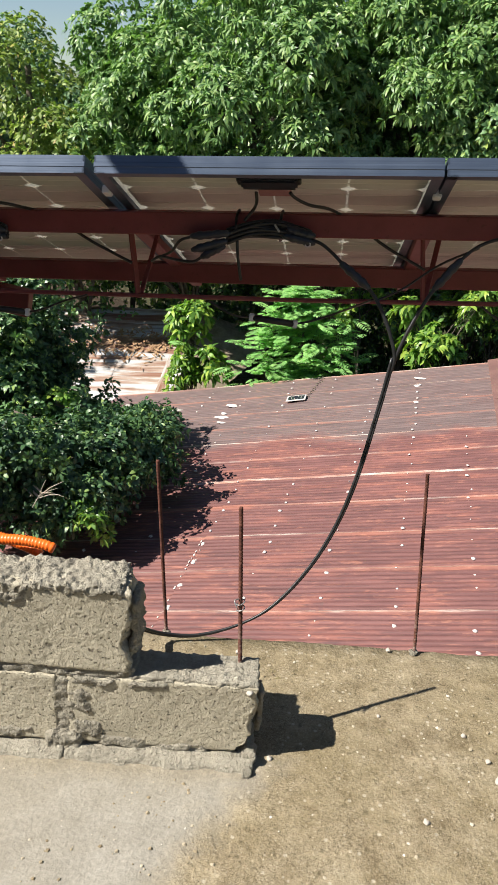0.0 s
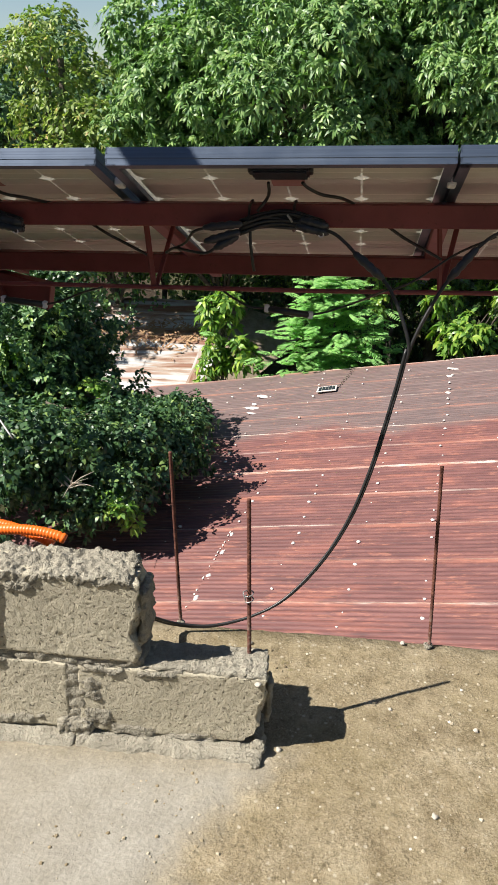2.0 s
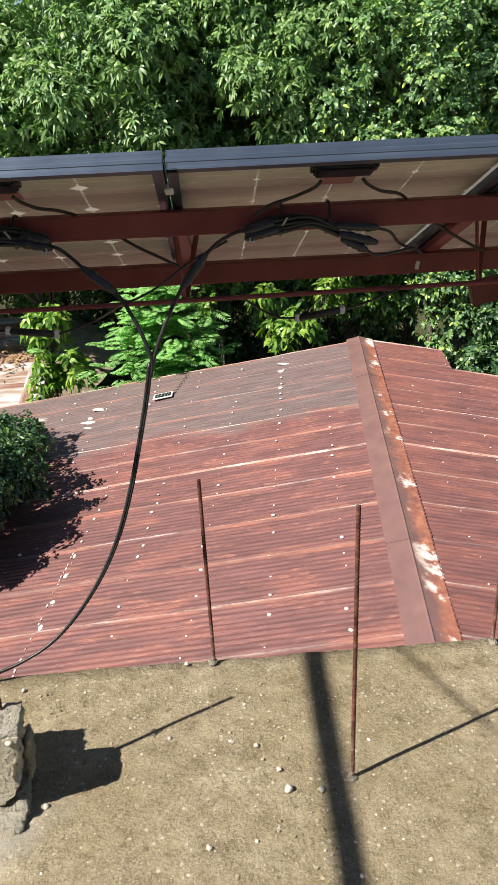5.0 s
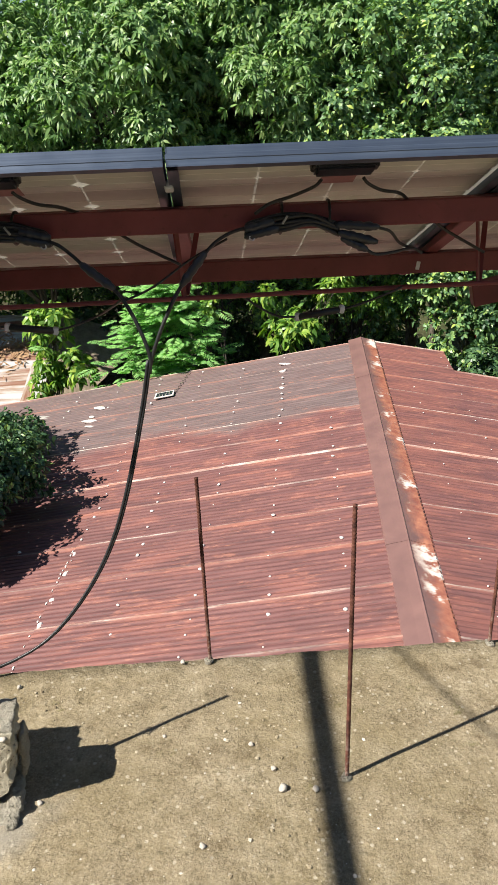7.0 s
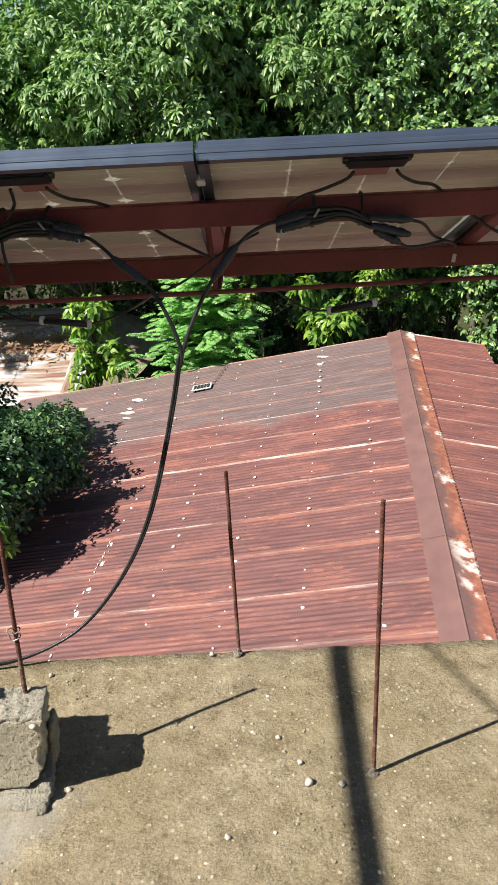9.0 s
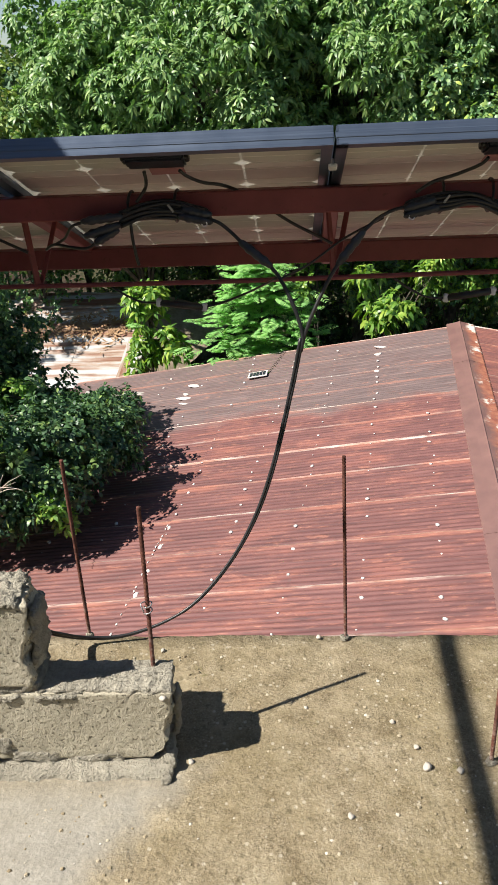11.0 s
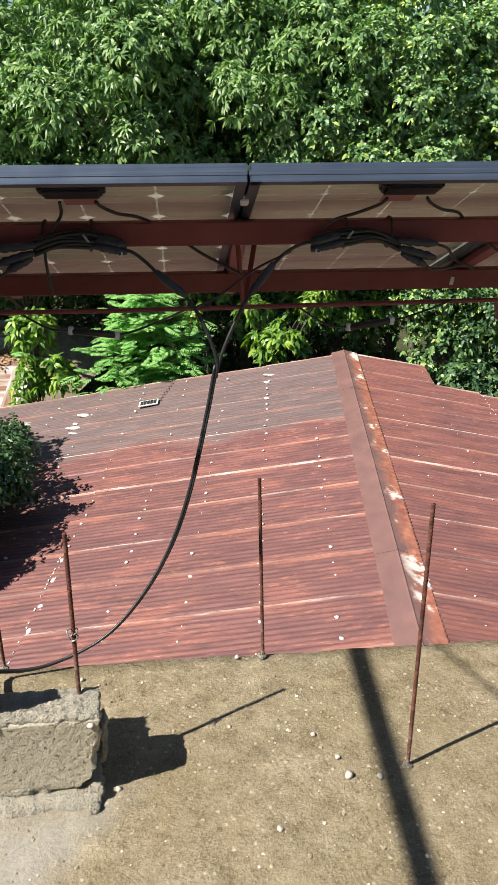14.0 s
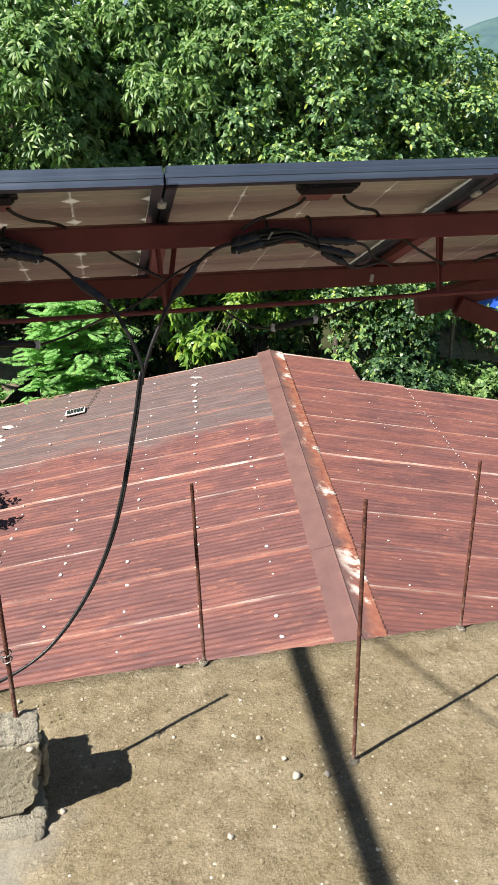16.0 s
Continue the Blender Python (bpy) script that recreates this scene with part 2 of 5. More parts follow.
def make_plain(name, a, b, scale=8, rough=0.6, spec=0.4, metal=0.0, bump=0.15, dist=0.004):
    m = Mat(name, rough=rough, spec=spec, metal=metal)
    n = m.noise(scale, 6, 0.65)
    m.colour(m.ramp(n, (0.3, a), (0.7, b)))
    m.bump((n, bump, dist), (m.noise(scale * 9, 3), bump, dist * 0.3))
    return m.m


def make_steel():
    m = Mat("red_oxide_steel", rough=0.5, spec=0.4)
    col = m.ramp(m.noise(6, 6, 0.65), (0.3, (0.152, 0.034, 0.036)), (0.7, (0.225, 0.054, 0.056)))
    col = m.mix(m.ramp(m.noise(60, 4), (0.64, 0.0), (0.72, 0.6)), col, (0.10, 0.03, 0.02))
    m.colour(col)
    m.bump((m.noise(30, 4), 0.12, 0.003))
    return m.m


def make_frame():
    m = Mat("anodised_frame", rough=0.38, spec=0.5, metal=0.5)
    col = m.ramp(m.noise(1.0, 4, 0.6, m.scaled(1.5, 60, 160)), (0.3, (0.058, 0.078, 0.118)), (0.7, (0.098, 0.128, 0.182)))
    m.colour(col)
    m.rough(m.ramp(m.noise(12, 4), (0.3, 0.34), (0.7, 0.5)))
    m.bump((m.noise(1.0, 3, 0.5, m.scaled(0.5, 90, 260)), 0.06, 0.002))
    return m.m


def make_cell():
    m = Mat("cell_back", rough=0.55, spec=0.3)
    col = m.ramp(m.noise(18, 4), (0.3, (0.56, 0.55, 0.52)), (0.7, (0.64, 0.63, 0.59)))
    col = m.mix(m.ramp(m.random(), (0.0, 0.0), (1.0, 0.25)), col, (0.50, 0.485, 0.46))
    m.colour(col)
    return m.m


def make_sheet():
    """Backsheet and glass between the cells: light from above comes through."""
    m = Mat("clear_backsheet", rough=0.5, spec=0.3)
    m.colour(m.ramp(m.noise(20, 3), (0.3, (0.72, 0.70, 0.64)), (0.7, (0.80, 0.78, 0.73))))
    tr = m.t.nodes.new("ShaderNodeBsdfTranslucent")
    tr.inputs[0].default_value = (0.78, 0.76, 0.70, 1)
    mx = m.t.nodes.new("ShaderNodeMixShader")
    mx.inputs[0].default_value = 0.45
    m.link(m.b.outputs[0], mx.inputs[1])
    m.link(tr.outputs[0], mx.inputs[2])
    m.link(mx.outputs[0], m.t.nodes["Material Output"].inputs[0])
    return m.m


def make_shed():
    m = Mat("weathered_zinc", rough=0.5, spec=0.4)
    s = m.noise(1.0, 6, 0.65, m.scaled(0.35, 4, 1))
    col = m.ramp(s, (0.40, (0.20, 0.095, 0.060)), (0.48, (0.32, 0.24, 0.19)), (0.54, (0.42, 0.41, 0.40)), (0.66, (0.48, 0.48, 0.48)))
    m.colour(col)
    m.bump((s, 0.1, 0.005))
    return m.m


def make_ground():
    m = Mat("leaf_littered_earth", rough=0.95, spec=0.1)
    n = m.noise(0.6, 8, 0.65)
    l = m.voronoi(9)
    col = m.ramp(n, (0.3, (0.022, 0.016, 0.011)), (0.7, (0.060, 0.044, 0.028)))
    col = m.mix(m.ramp(m.noise(7, 4), (0.55, 0.0), (0.7, 0.8)), col, (0.15, 0.11, 0.075))
    far = m.ramp(m.noise(0.05, 4), (0.4, 0.0), (0.6, 1.0))
    col = m.mix(far, col, (0.07, 0.10, 0.035))
    m.colour(col)
    m.bump((l, 0.6, 0.05), (n, 0.5, 0.2))
    return m.m


M_SLAB, M_BLOCK, M_MORTAR, M_REBAR = make_slab(), make_block(), make_mortar(), make_rust_bar()
M_ROOF, M_CAP, M_STEEL, M_FRAME = make_roof("red_roof_iron"), make_cap(), make_steel(), make_frame()
M_CELL, M_SHEET, M_SHED, M_GROUND = make_cell(), make_sheet(), make_shed(), make_ground()
M_RIBBON = make_plain("cell_ribbon", (0.74, 0.72, 0.67), (0.82, 0.80, 0.75), rough=0.4)
M_BLACK = make_plain("black_rubber", (0.012, 0.012, 0.013), (0.024, 0.024, 0.026), 40, rough=0.42, spec=0.5)
M_PLUG = make_plain("dark_connector_plastic", (0.014, 0.017, 0.024), (0.03, 0.035, 0.05), 30, rough=0.35, spec=0.5)
M_ORANGE = make_plain("orange_conduit_plastic", (0.80, 0.125, 0.012), (0.88, 0.17, 0.02), 10, rough=0.4, spec=0.5)
M_RED = make_plain("red_enamel", (0.62, 0.035, 0.03), (0.72, 0.05, 0.045), 4, rough=0.35, spec=0.5, bump=0.04)
M_WHITE = make_plain("white_sealant", (0.52, 0.46, 0.42), (0.74, 0.70, 0.66), 30, rough=0.6, bump=0.4)
M_STONE = make_plain("pale_pebble", (0.32, 0.28, 0.23), (0.54, 0.50, 0.44), 40, rough=0.8, bump=0.5)
M_LABEL = make_plain("pink_label", (0.30, 0.14, 0.13), (0.37, 0.18, 0.165), 30, rough=0.6)
M_TAPE = make_plain("pale_tape", (0.55, 0.56, 0.60), (0.70, 0.70, 0.73), 30, rough=0.5)
M_CELLTOP = make_plain("dark_cell_front", (0.010, 0.014, 0.030), (0.018, 0.024, 0.045), 20, rough=0.15, spec=0.5, bump=0.02)
M_WIRE = make_plain("galvanised_wire", (0.30, 0.30, 0.30), (0.45, 0.44, 0.42), 40, rough=0.45, metal=0.6)
M_WALLP = make_plain("grey_render", (0.30, 0.28, 0.25), (0.42, 0.40, 0.36), 3, rough=0.9, bump=0.4, dist=0.01)
M_BARK = make_plain("bark", (0.065, 0.055, 0.042), (0.17, 0.145, 0.115), 9, rough=0.95, spec=0.1, bump=1.0, dist=0.03)
M_TWIG = make_plain("dead_twig", (0.30, 0.26, 0.20), (0.46, 0.41, 0.33), 20, rough=0.9, bump=0.5)
M_DRY = make_plain("dry_leaf", (0.22, 0.12, 0.06), (0.40, 0.26, 0.15), 3, rough=0.9)
M_THATCH = make_plain("weathered_thatch", (0.20, 0.155, 0.11), (0.42, 0.34, 0.25), 6, rough=0.95, bump=0.6, dist=0.02)
M_BLUE = make_plain("blue_tarp", (0.03, 0.10, 0.55), (0.05, 0.16, 0.70), 4, rough=0.4)
M_WOODP = make_plain("old_timber", (0.16, 0.11, 0.07), (0.32, 0.24, 0.16), 7, rough=0.85, bump=0.4)
# the hills' distance haze is put into this blue-green base colour
M_HILL = make_plain("hazed_hill", (0.060, 0.110, 0.125), (0.095, 0.155, 0.150), 0.05, rough=1.0, spec=0.0, bump=0.0)
M_FLOWER = make_plain("red_petal", (0.60, 0.02, 0.02), (0.75, 0.05, 0.04), 20, rough=0.5)
L_MANGO = leaf_material("mango_leaf", ((0.0, (0.086, 0.180, 0.062)), (0.5, (0.180, 0.318, 0.100)), (0.85, (0.275, 0.410, 0.132)), (1.0, (0.37, 0.49, 0.18))), gloss=0.44, translucent=0.28)
L_DARK = leaf_material("dark_leaf", ((0.0, (0.085, 0.180, 0.080)), (0.50, (0.168, 0.305, 0.115)), (0.80, (0.280, 0.430, 0.145)), (1.0, (0.54, 0.66, 0.14))), gloss=0.42, translucent=0.25)
L_YELLOW = leaf_material("yellow_green_leaf", ((0.0, (0.15, 0.22, 0.060)), (0.5, (0.27, 0.36, 0.090)), (0.9, (0.38, 0.46, 0.12)), (1.0, (0.52, 0.38, 0.14))), gloss=0.5, translucent=0.3)
L_BRIGHT = leaf_material("young_leaf", ((0.0, (0.080, 0.190, 0.035)), (0.6, (0.190, 0.350, 0.055)), (1.0, (0.42, 0.55, 0.09))), translucent=0.35)
L_FERN = leaf_material("feathery_leaf", ((0.0, (0.19, 0.40, 0.13)), (0.6, (0.28, 0.53, 0.17)), (1.0, (0.38, 0.62, 0.21))), gloss=0.6, translucent=0.4)
L_CITRUS = leaf_material("citrus_leaf", ((0.0, (0.028, 0.070, 0.032)), (0.55, (0.060, 0.130, 0.052)), (0.90, (0.115, 0.215, 0.072)), (1.0, (0.30, 0.41, 0.11))), gloss=0.42, translucent=0.2)
L_FAR = leaf_material("far_leaf", ((0.0, (0.10, 0.19, 0.10)), (0.6, (0.17, 0.28, 0.14)), (1.0, (0.25, 0.35, 0.17))), gloss=0.7)


# ---- geometry tools ----
def mesh_of(name, verts, faces, material, smooth=False):
    me = bpy.data.meshes.new(name)
    me.from_pydata([tuple(v) for v in verts], [], faces)
    me.materials.append(material)
    if smooth:
        me.polygons.foreach_set("use_smooth", [True] * len(me.polygons))
    me.update()
    return me


def part(name, me, parent=None, label="", m=None):
    """Links a mesh as one object under a thing or a part."""
    ob = new(name, me)
    if parent is not None:
        ob.parent = parent
    if m is not None:
        ob.matrix_basis = m
    if label:
        tagged(ob, label=label)
    return ob


def empty(name, m=None):
    ob = new(name)
    ob.empty_display_size = 0.1
    if m is not None:
        ob.matrix_basis = m
    return ob


def bevel_box(name, size, material, bevel=0.002, segments=1, centre=(0, 0, 0)):
    bm = bmesh.new()
    bmesh.ops.create_cube(bm, size=1)
    for v in bm.verts:
        v.co = Vector([v.co[i] * size[i] + centre[i] for i in range(3)])
    if bevel:
        bmesh.ops.bevel(bm, geom=bm.edges[:], offset=bevel, segments=segments, affect='EDGES')
    me = bpy.data.meshes.new(name)
    bm.to_mesh(me)
    bm.free()
    me.materials.append(material)
    return me


def beam_between(name, a, b, w, h, material, bevel=0.003):
    """A square tube from a to b: its mesh lies along x, and its pose."""
    a, b = Vector(a), Vector(b)
    d = b - a
    me = bevel_box(name, (d.length, w, h), material, bevel)
    return me, Matrix.Translation((a + b) / 2) @ d.to_track_quat('X', 'Z').to_matrix().to_4x4()


def rough_box(name, size, material, step=0.008, rough=0.003, scale=40, round_=0.006, seed=0, shape=None, pits=0.0):
    """A box with worn, uneven faces, its base centre at the origin's x, y and its foot at z = 0."""
    nx, ny, nz = [max(2, int(s / step)) for s in size]
    idx, verts, faces = {}, [], []
    off = Vector((seed * 3.7, seed * 1.9, seed * 5.3))

    def vert(i, j, k):
        key = (i, j, k)
        if key not in idx:
            p = Vector(((i / nx - 0.5) * size[0], (j / ny - 0.5) * size[1], (k / nz - 0.5) * size[2]))
            q = Vector([max(-size[a] / 2 + round_, min(size[a] / 2 - round_, p[a])) for a in range(3)])
            nrm = (p - q)
            nrm = nrm.normalized() if nrm.length > 1e-6 else p.normalized()
            p = q + nrm * round_ if (p - q).length > 1e-6 else p
            d = noise.noise((p + off) * scale) + 0.5 * noise.noise((p + off) * scale * 2.3)
            if pits:
                # open pores, and ragged arrises
                d -= pits * max(0.0, noise.noise((p + off) * 130) - 0.30) * 5
                if (p - q).length > 1e-6 and sum(abs(p[a]) > size[a] / 2 - round_ * 1.05 for a in range(3)) > 1:
                    d -= pits * 2.2 * max(0.0, noise.noise((p + off) * 33) - 0.05)
            p = p + nrm * d * rough
            p.z += size[2] / 2
            if shape:
                p = shape(p)
            idx[key] = len(verts)
            verts.append(p)
        return idx[key]
    for k in (0, nz):
        for i in range(nx):
            for j in range(ny):
                f = (vert(i, j, k), vert(i + 1, j, k), vert(i + 1, j + 1, k), vert(i, j + 1, k))
                faces.append(f if k else f[::-1])
    for j in (0, ny):
        for i in range(nx):
            for k in range(nz):
                f = (vert(i, j, k), vert(i + 1, j, k), vert(i + 1, j, k + 1), vert(i, j, k + 1))
                faces.append(f[::-1] if j else f)
    for i in (0, nx):
        for j in range(ny):
            for k in range(nz):
                f = (vert(i, j, k), vert(i, j + 1, k), vert(i, j + 1, k + 1), vert(i, j, k + 1))
                faces.append(f if i else f[::-1])
    return mesh_of(name, verts, faces, material, True)


def smooth_path(points, n=8):
    """Catmull-Rom through the points."""
    p = [Vector(q) for q in points]
    p = [p[0] * 2 - p[1]] + p + [p[-1] * 2 - p[-2]]
    out = []
    for i in range(1, len(p) - 2):
        for k in range(n):
            t = k / n
            out.append(0.5 * (2 * p[i] + (p[i + 1] - p[i - 1]) * t + (2 * p[i - 1] - 5 * p[i] + 4 * p[i + 1] - p[i + 2]) * t * t
                              + (3 * p[i] - p[i - 1] - 3 * p[i + 1] + p[i + 2]) * t ** 3))
    out.append(p[-2])
    return out


def tube(name, path, radius, material, sides=8, cap=True):
    """A tube along a list of points; radius is a number or a function of (index, count)."""
    verts, faces = [], []
    n = len(path)
    up = Vector((0.13, 0.21, 0.97))
    for i, p in enumerate(path):
        d = (Vector(path[min(i + 1, n - 1)]) - Vector(path[max(i - 1, 0)])).normalized()
        s = d.cross(up)
        s = s.normalized() if s.length > 1e-4 else d.orthogonal().normalized()
        w = s.cross(d)
        r = radius(i, n) if callable(radius) else radius
        for k in range(sides):
            a = 2 * math.pi * k / sides
            verts.append(Vector(p) + (s * math.cos(a) + w * math.sin(a)) * r)
    for i in range(n - 1):
        for k in range(sides):
            faces.append((i * sides + k, i * sides + (k + 1) % sides, (i + 1) * sides + (k + 1) % sides, (i + 1) * sides + k))
    if cap:
        faces.append(tuple(range(sides))[::-1])
        faces.append(tuple((n - 1) * sides + k for k in range(sides)))
    return mesh_of(name, verts, faces, material, True)


def pebble_mesh(name, r, material, seed=0, flat=0.7):
    bm = bmesh.new()
    bmesh.ops.create_icosphere(bm, subdivisions=2, radius=r)
    for v in bm.verts:
        v.co *= 1 + 0.6 * noise.noise(v.co / r * 1.1 + Vector((seed * 7.1, seed, 0)))
        v.co.z *= flat
    me = bpy.data.meshes.new(name)
    bm.to_mesh(me)
    bm.free()
    me.materials.append(material)
    me.polygons.foreach_set("use_smooth", [True] * len(me.polygons))
    return me


# ---- ground and distance ----
GROUND_Z = -5.5


def build_ground():
    n, size = 60, 3000.0
    verts, faces = [], []
    for i in range(n + 1):
        for j in range(n + 1):
            x = math.copysign(abs(2 * i / n - 1) ** 3, 2 * i / n - 1) * size
            y = math.copysign(abs(2 * j / n - 1) ** 3, 2 * j / n - 1) * size
            verts.append((x, y, GROUND_Z + 0.25 * noise.noise(Vector((x, y, 0)) * 0.15) * min(1, max(0, (abs(x) + abs(y) - 6) / 10))))
    for i in range(n):
        for j in range(n):
            a = i * (n + 1) + j
            faces.append((a, a + n + 1, a + n + 2, a + 1))
    tagged(part("ground", mesh_of("ground", verts, faces, M_GROUND, True)), "shaded brown earth strewn with dry leaves", "ground", kind="structure")


def build_hill(name, cx, cy, rx, ry, h, seed):
    verts, faces, n = [], [], 28
    for i in range(n + 1):
        for j in range(n + 1):
            a, b = 2 * i / n - 1, 2 * j / n - 1
            f = max(0.0, 1 - a * a) ** 1.2 * max(0.0, 1 - b * b)
            z = h * f * (1 + 0.25 * noise.noise(Vector((a * 2.3 + seed, b * 2.3, seed)))) + 0.05 * h * f * noise.noise(Vector((a * 9, b * 9, seed)))
            verts.append((cx + a * rx, cy + b * ry, GROUND_Z - 1 + z))
    for i in range(n):
        for j in range(n):
            a = i * (n + 1) + j
            faces.append((a, a + n + 1, a + n + 2, a + 1))
    tagged(part(name, mesh_of(name, verts, faces, M_HILL, True)), "wooded hill on the horizon with haze put into its blue-green colour", "hill", kind="structure")


build_ground()
build_hill("backdrop_hill", -640, 800, 420, 260, 92, 1)
build_hill("backdrop_hill", 520, 780, 330, 260, 104, 2)
build_hill("backdrop_hill", -60, 1300, 700, 260, 70, 3)

# ---- the roof slab the camera stands on: it falls slightly to one side ----
FALL = pose(0, 0, 0, 0, math.degrees(math.atan(0.06)), 0)
EDGE = lambda x: 1.675 + 0.10 * x


def build_slab():
    xs = list(np.arange(-5.0, -1.2, 0.2)) + list(np.arange(-1.2, 1.8, 0.02)) + list(np.arange(1.8, 5.01, 0.2))
    ts = list(np.linspace(-5.0, 0.6, 16)) + list(np.arange(0.62, 1.0, 0.02))
    verts, faces = [], []
    for x in xs:
        e = EDGE(x) + 0.006 * noise.noise(Vector((x * 9, 0, 3))) + 0.004 * noise.noise(Vector((x * 40, 1, 3)))
        for t in list(ts) + [1.0]:
            y = t if t < 0.6 else 0.6 + (e - 0.6) * (t - 0.6) / 0.4
            z = 0.0045 * noise.noise(Vector((x * 3, y * 3, 0))) + 0.0018 * noise.noise(Vector((x * 22, y * 22, 5)))
            if t >= 1.0:
                z -= 0.006
            verts.append((x, y, z))
        verts.append((x, e + 0.004, -0.03))
        verts.append((x, e - 0.003, -0.13))
        verts.append((x, -5.0, -0.13))
    m = len(ts) + 4
    for i in range(len(xs) - 1):
        for j in range(m):
            k = (j + 1) % m
            faces.append((i * m + j, (i + 1) * m + j, (i + 1) * m + k, i * m + k))
    faces.append(tuple(range(m)))
    faces.append(tuple((len(xs) - 1) * m + j for j in range(m))[::-1])
    ob = part("floor", mesh_of("floor", verts, faces, M_SLAB, True), m=FALL)
    tagged(ob, "weathered mossy concrete roof slab with paler new screed", "roof slab", kind="structure")
    for nm, size, c in (("wall_front", (9.6, 0.15, 5.5), (0, 1.05, -2.9)), ("wall_left", (0.15, 5.6, 5.5), (-4.7, -1.9, -2.9)),
                        ("wall_right", (0.15, 5.6, 5.5), (4.7, -1.9, -2.9)), ("wall_back", (9.2, 0.15, 5.5), (0, -4.7, -2.9))):
        tagged(part(nm, bevel_box(nm, size, M_WALLP, 0.01, centre=c), m=FALL), "plain rendered wall carrying the roof slab", "wall", kind="structure")

    # two walls added out of view, only to cut the skylight on the slab
    for nm, size, c in (("wall_upper_back", (9.6, 0.18, 4.6), (0, -4.6, 2.2)), ("wall_upper_left", (0.18, 5.8, 4.2), (-4.6, -1.7, 2.0))):
        tagged(part(nm, bevel_box(nm, size, M_WALLP, 0.01, centre=c), m=FALL), "unseen plain wall added to hold back skylight", "wall", kind="structure")


build_slab()


# ---- block wall on the slab ----
WALL = FALL @ pose(0, 1.248, 0, 0, 0, 5.7)      # x runs along the wall, its front face is at y = 0


def build_wall():
    wall = tagged(empty("block_wall", WALL), "unfinished two-course hollow-block wall with rough mortar, beside the slab's edge", "wall")
    gap = 0.026

    def chip(p):
        # broken lower corner at the free end
        cut = max(0.0, (p.x - 0.182) + (0.036 - p.z) * 0.9 - max(0, p.y) * 0.25 + 0.012 * noise.noise(Vector((p.x * 50, p.y * 50, p.z * 50))))
        p.x -= cut * 0.75
        p.z += cut * 0.25
        return ragged(p)

    def ragged(p):
        # the free end is broken off, not cut
        f = max(0.0, (p.x - 0.165) / 0.035)
        p.x -= f * (0.010 + 0.016 * noise.noise(Vector((p.y * 28, p.z * 22, 1.7))) + 0.008 * noise.noise(Vector((p.y * 80, p.z * 70, 4.0))))
        return p
    for k in range(6):
        x = -0.212 - k * (0.40 + gap)
        part("block", rough_box("block", (0.404, 0.098, 0.176), M_BLOCK, 0.0045 if k < 3 else 0.012, 0.0011, 70, 0.0035, k + 1, chip if k == 0 else None, 0.7), wall, m=pose(x, 0.052, 0.022, 0, 0, 0.4 * (-1) ** k))
        x2 = -0.482 - k * (0.40 + gap)
        part("block", rough_box("block", (0.404, 0.100, 0.198), M_BLOCK, 0.0045 if k < 3 else 0.012, 0.0011, 70, 0.0035, k + 11, ragged if k == 0 else None, 0.7), wall,
             m=pose(x2, 0.053, 0.218, 0, 0, 0) @ pose(0, 0, 0, 0, 1.2 if k == 0 else 0, -0.8 * (k % 2)))
        part("mortar_joint", rough_box("mortar_joint", (0.060, 0.097, 0.190), M_MORTAR, 0.005, 0.004, 70, 0.012, k + 21), wall, m=pose(x - 0.215, 0.051, 0.01, 0, 3, 0))
        part("mortar_joint", rough_box("mortar_joint", (0.034, 0.092, 0.19), M_MORTAR, 0.006, 0.007, 50, 0.01, k + 31), wall, m=pose(x2 - 0.213, 0.052, 0.215))
        part("mortar_bed", rough_box("mortar_bed", (0.42, 0.092, 0.028), M_MORTAR, 0.007, 0.006, 50, 0.008, k + 41), wall, m=pose(x2, 0.053, 0.194))

        def skirt(p):
            # the foot runs out over the floor
            if p.y < 0.0:
                p.y -= (0.028 - min(p.z, 0.028)) * (1.0 + 0.35 * noise.noise(Vector((p.x * 14, k, 0))))
            return p
        part("mortar_foot", rough_box("mortar_foot", (0.44 if k else 0.405, 0.116, 0.024), M_MORTAR, 0.006, 0.005, 40, 0.008, k + 51, skirt), wall, m=pose(x - 0.005, 0.045, -0.006))

        def crest(p):
            drop = p.y < -0.03 and p.z < 0.008
            p.z *= 0.85 + 0.7 * noise.noise(Vector((p.x * 15, p.y * 15, k + 3))) + 0.55 * noise.noise(Vector((p.x * 70, p.y * 70, k)))
            if drop:
                # runs down the face in places
                p.z -= 0.020 * max(0.0, noise.noise(Vector((p.x * 30, 0.3, k + 7))) + 0.15) + 0.010 * abs(noise.noise(Vector((p.x * 110, 0.3, k + 7))))
                p.y -= 0.001
            return p
        part("mortar_crest", rough_box("mortar_crest", (0.428 if k else 0.386, 0.1, 0.016), M_MORTAR, 0.0035 if k < 3 else 0.01, 0.0050, 95, 0.004, k + 61, crest, 0.8), wall, m=pose(x2 - (0 if k else 0.006), 0.051, 0.409))
    part("mortar_crest", rough_box("mortar_crest", (0.275, 0.090, 0.018), M_MORTAR, 0.004, 0.005, 60, 0.005, 71, None, 0.6), wall, m=pose(-0.152, 0.052, 0.188))
    part("mortar_lump", rough_box("mortar_lump", (0.08, 0.05, 0.06), M_MORTAR, 0.005, 0.006, 80, 0.014, 72), wall, m=pose(-0.425, 0.014, -0.008))
    part("mortar_lump", rough_box("mortar_lump", (0.034, 0.05, 0.034), M_MORTAR, 0.004, 0.008, 80, 0.012, 73), wall, m=pose(-0.025, 0.012, -0.006))
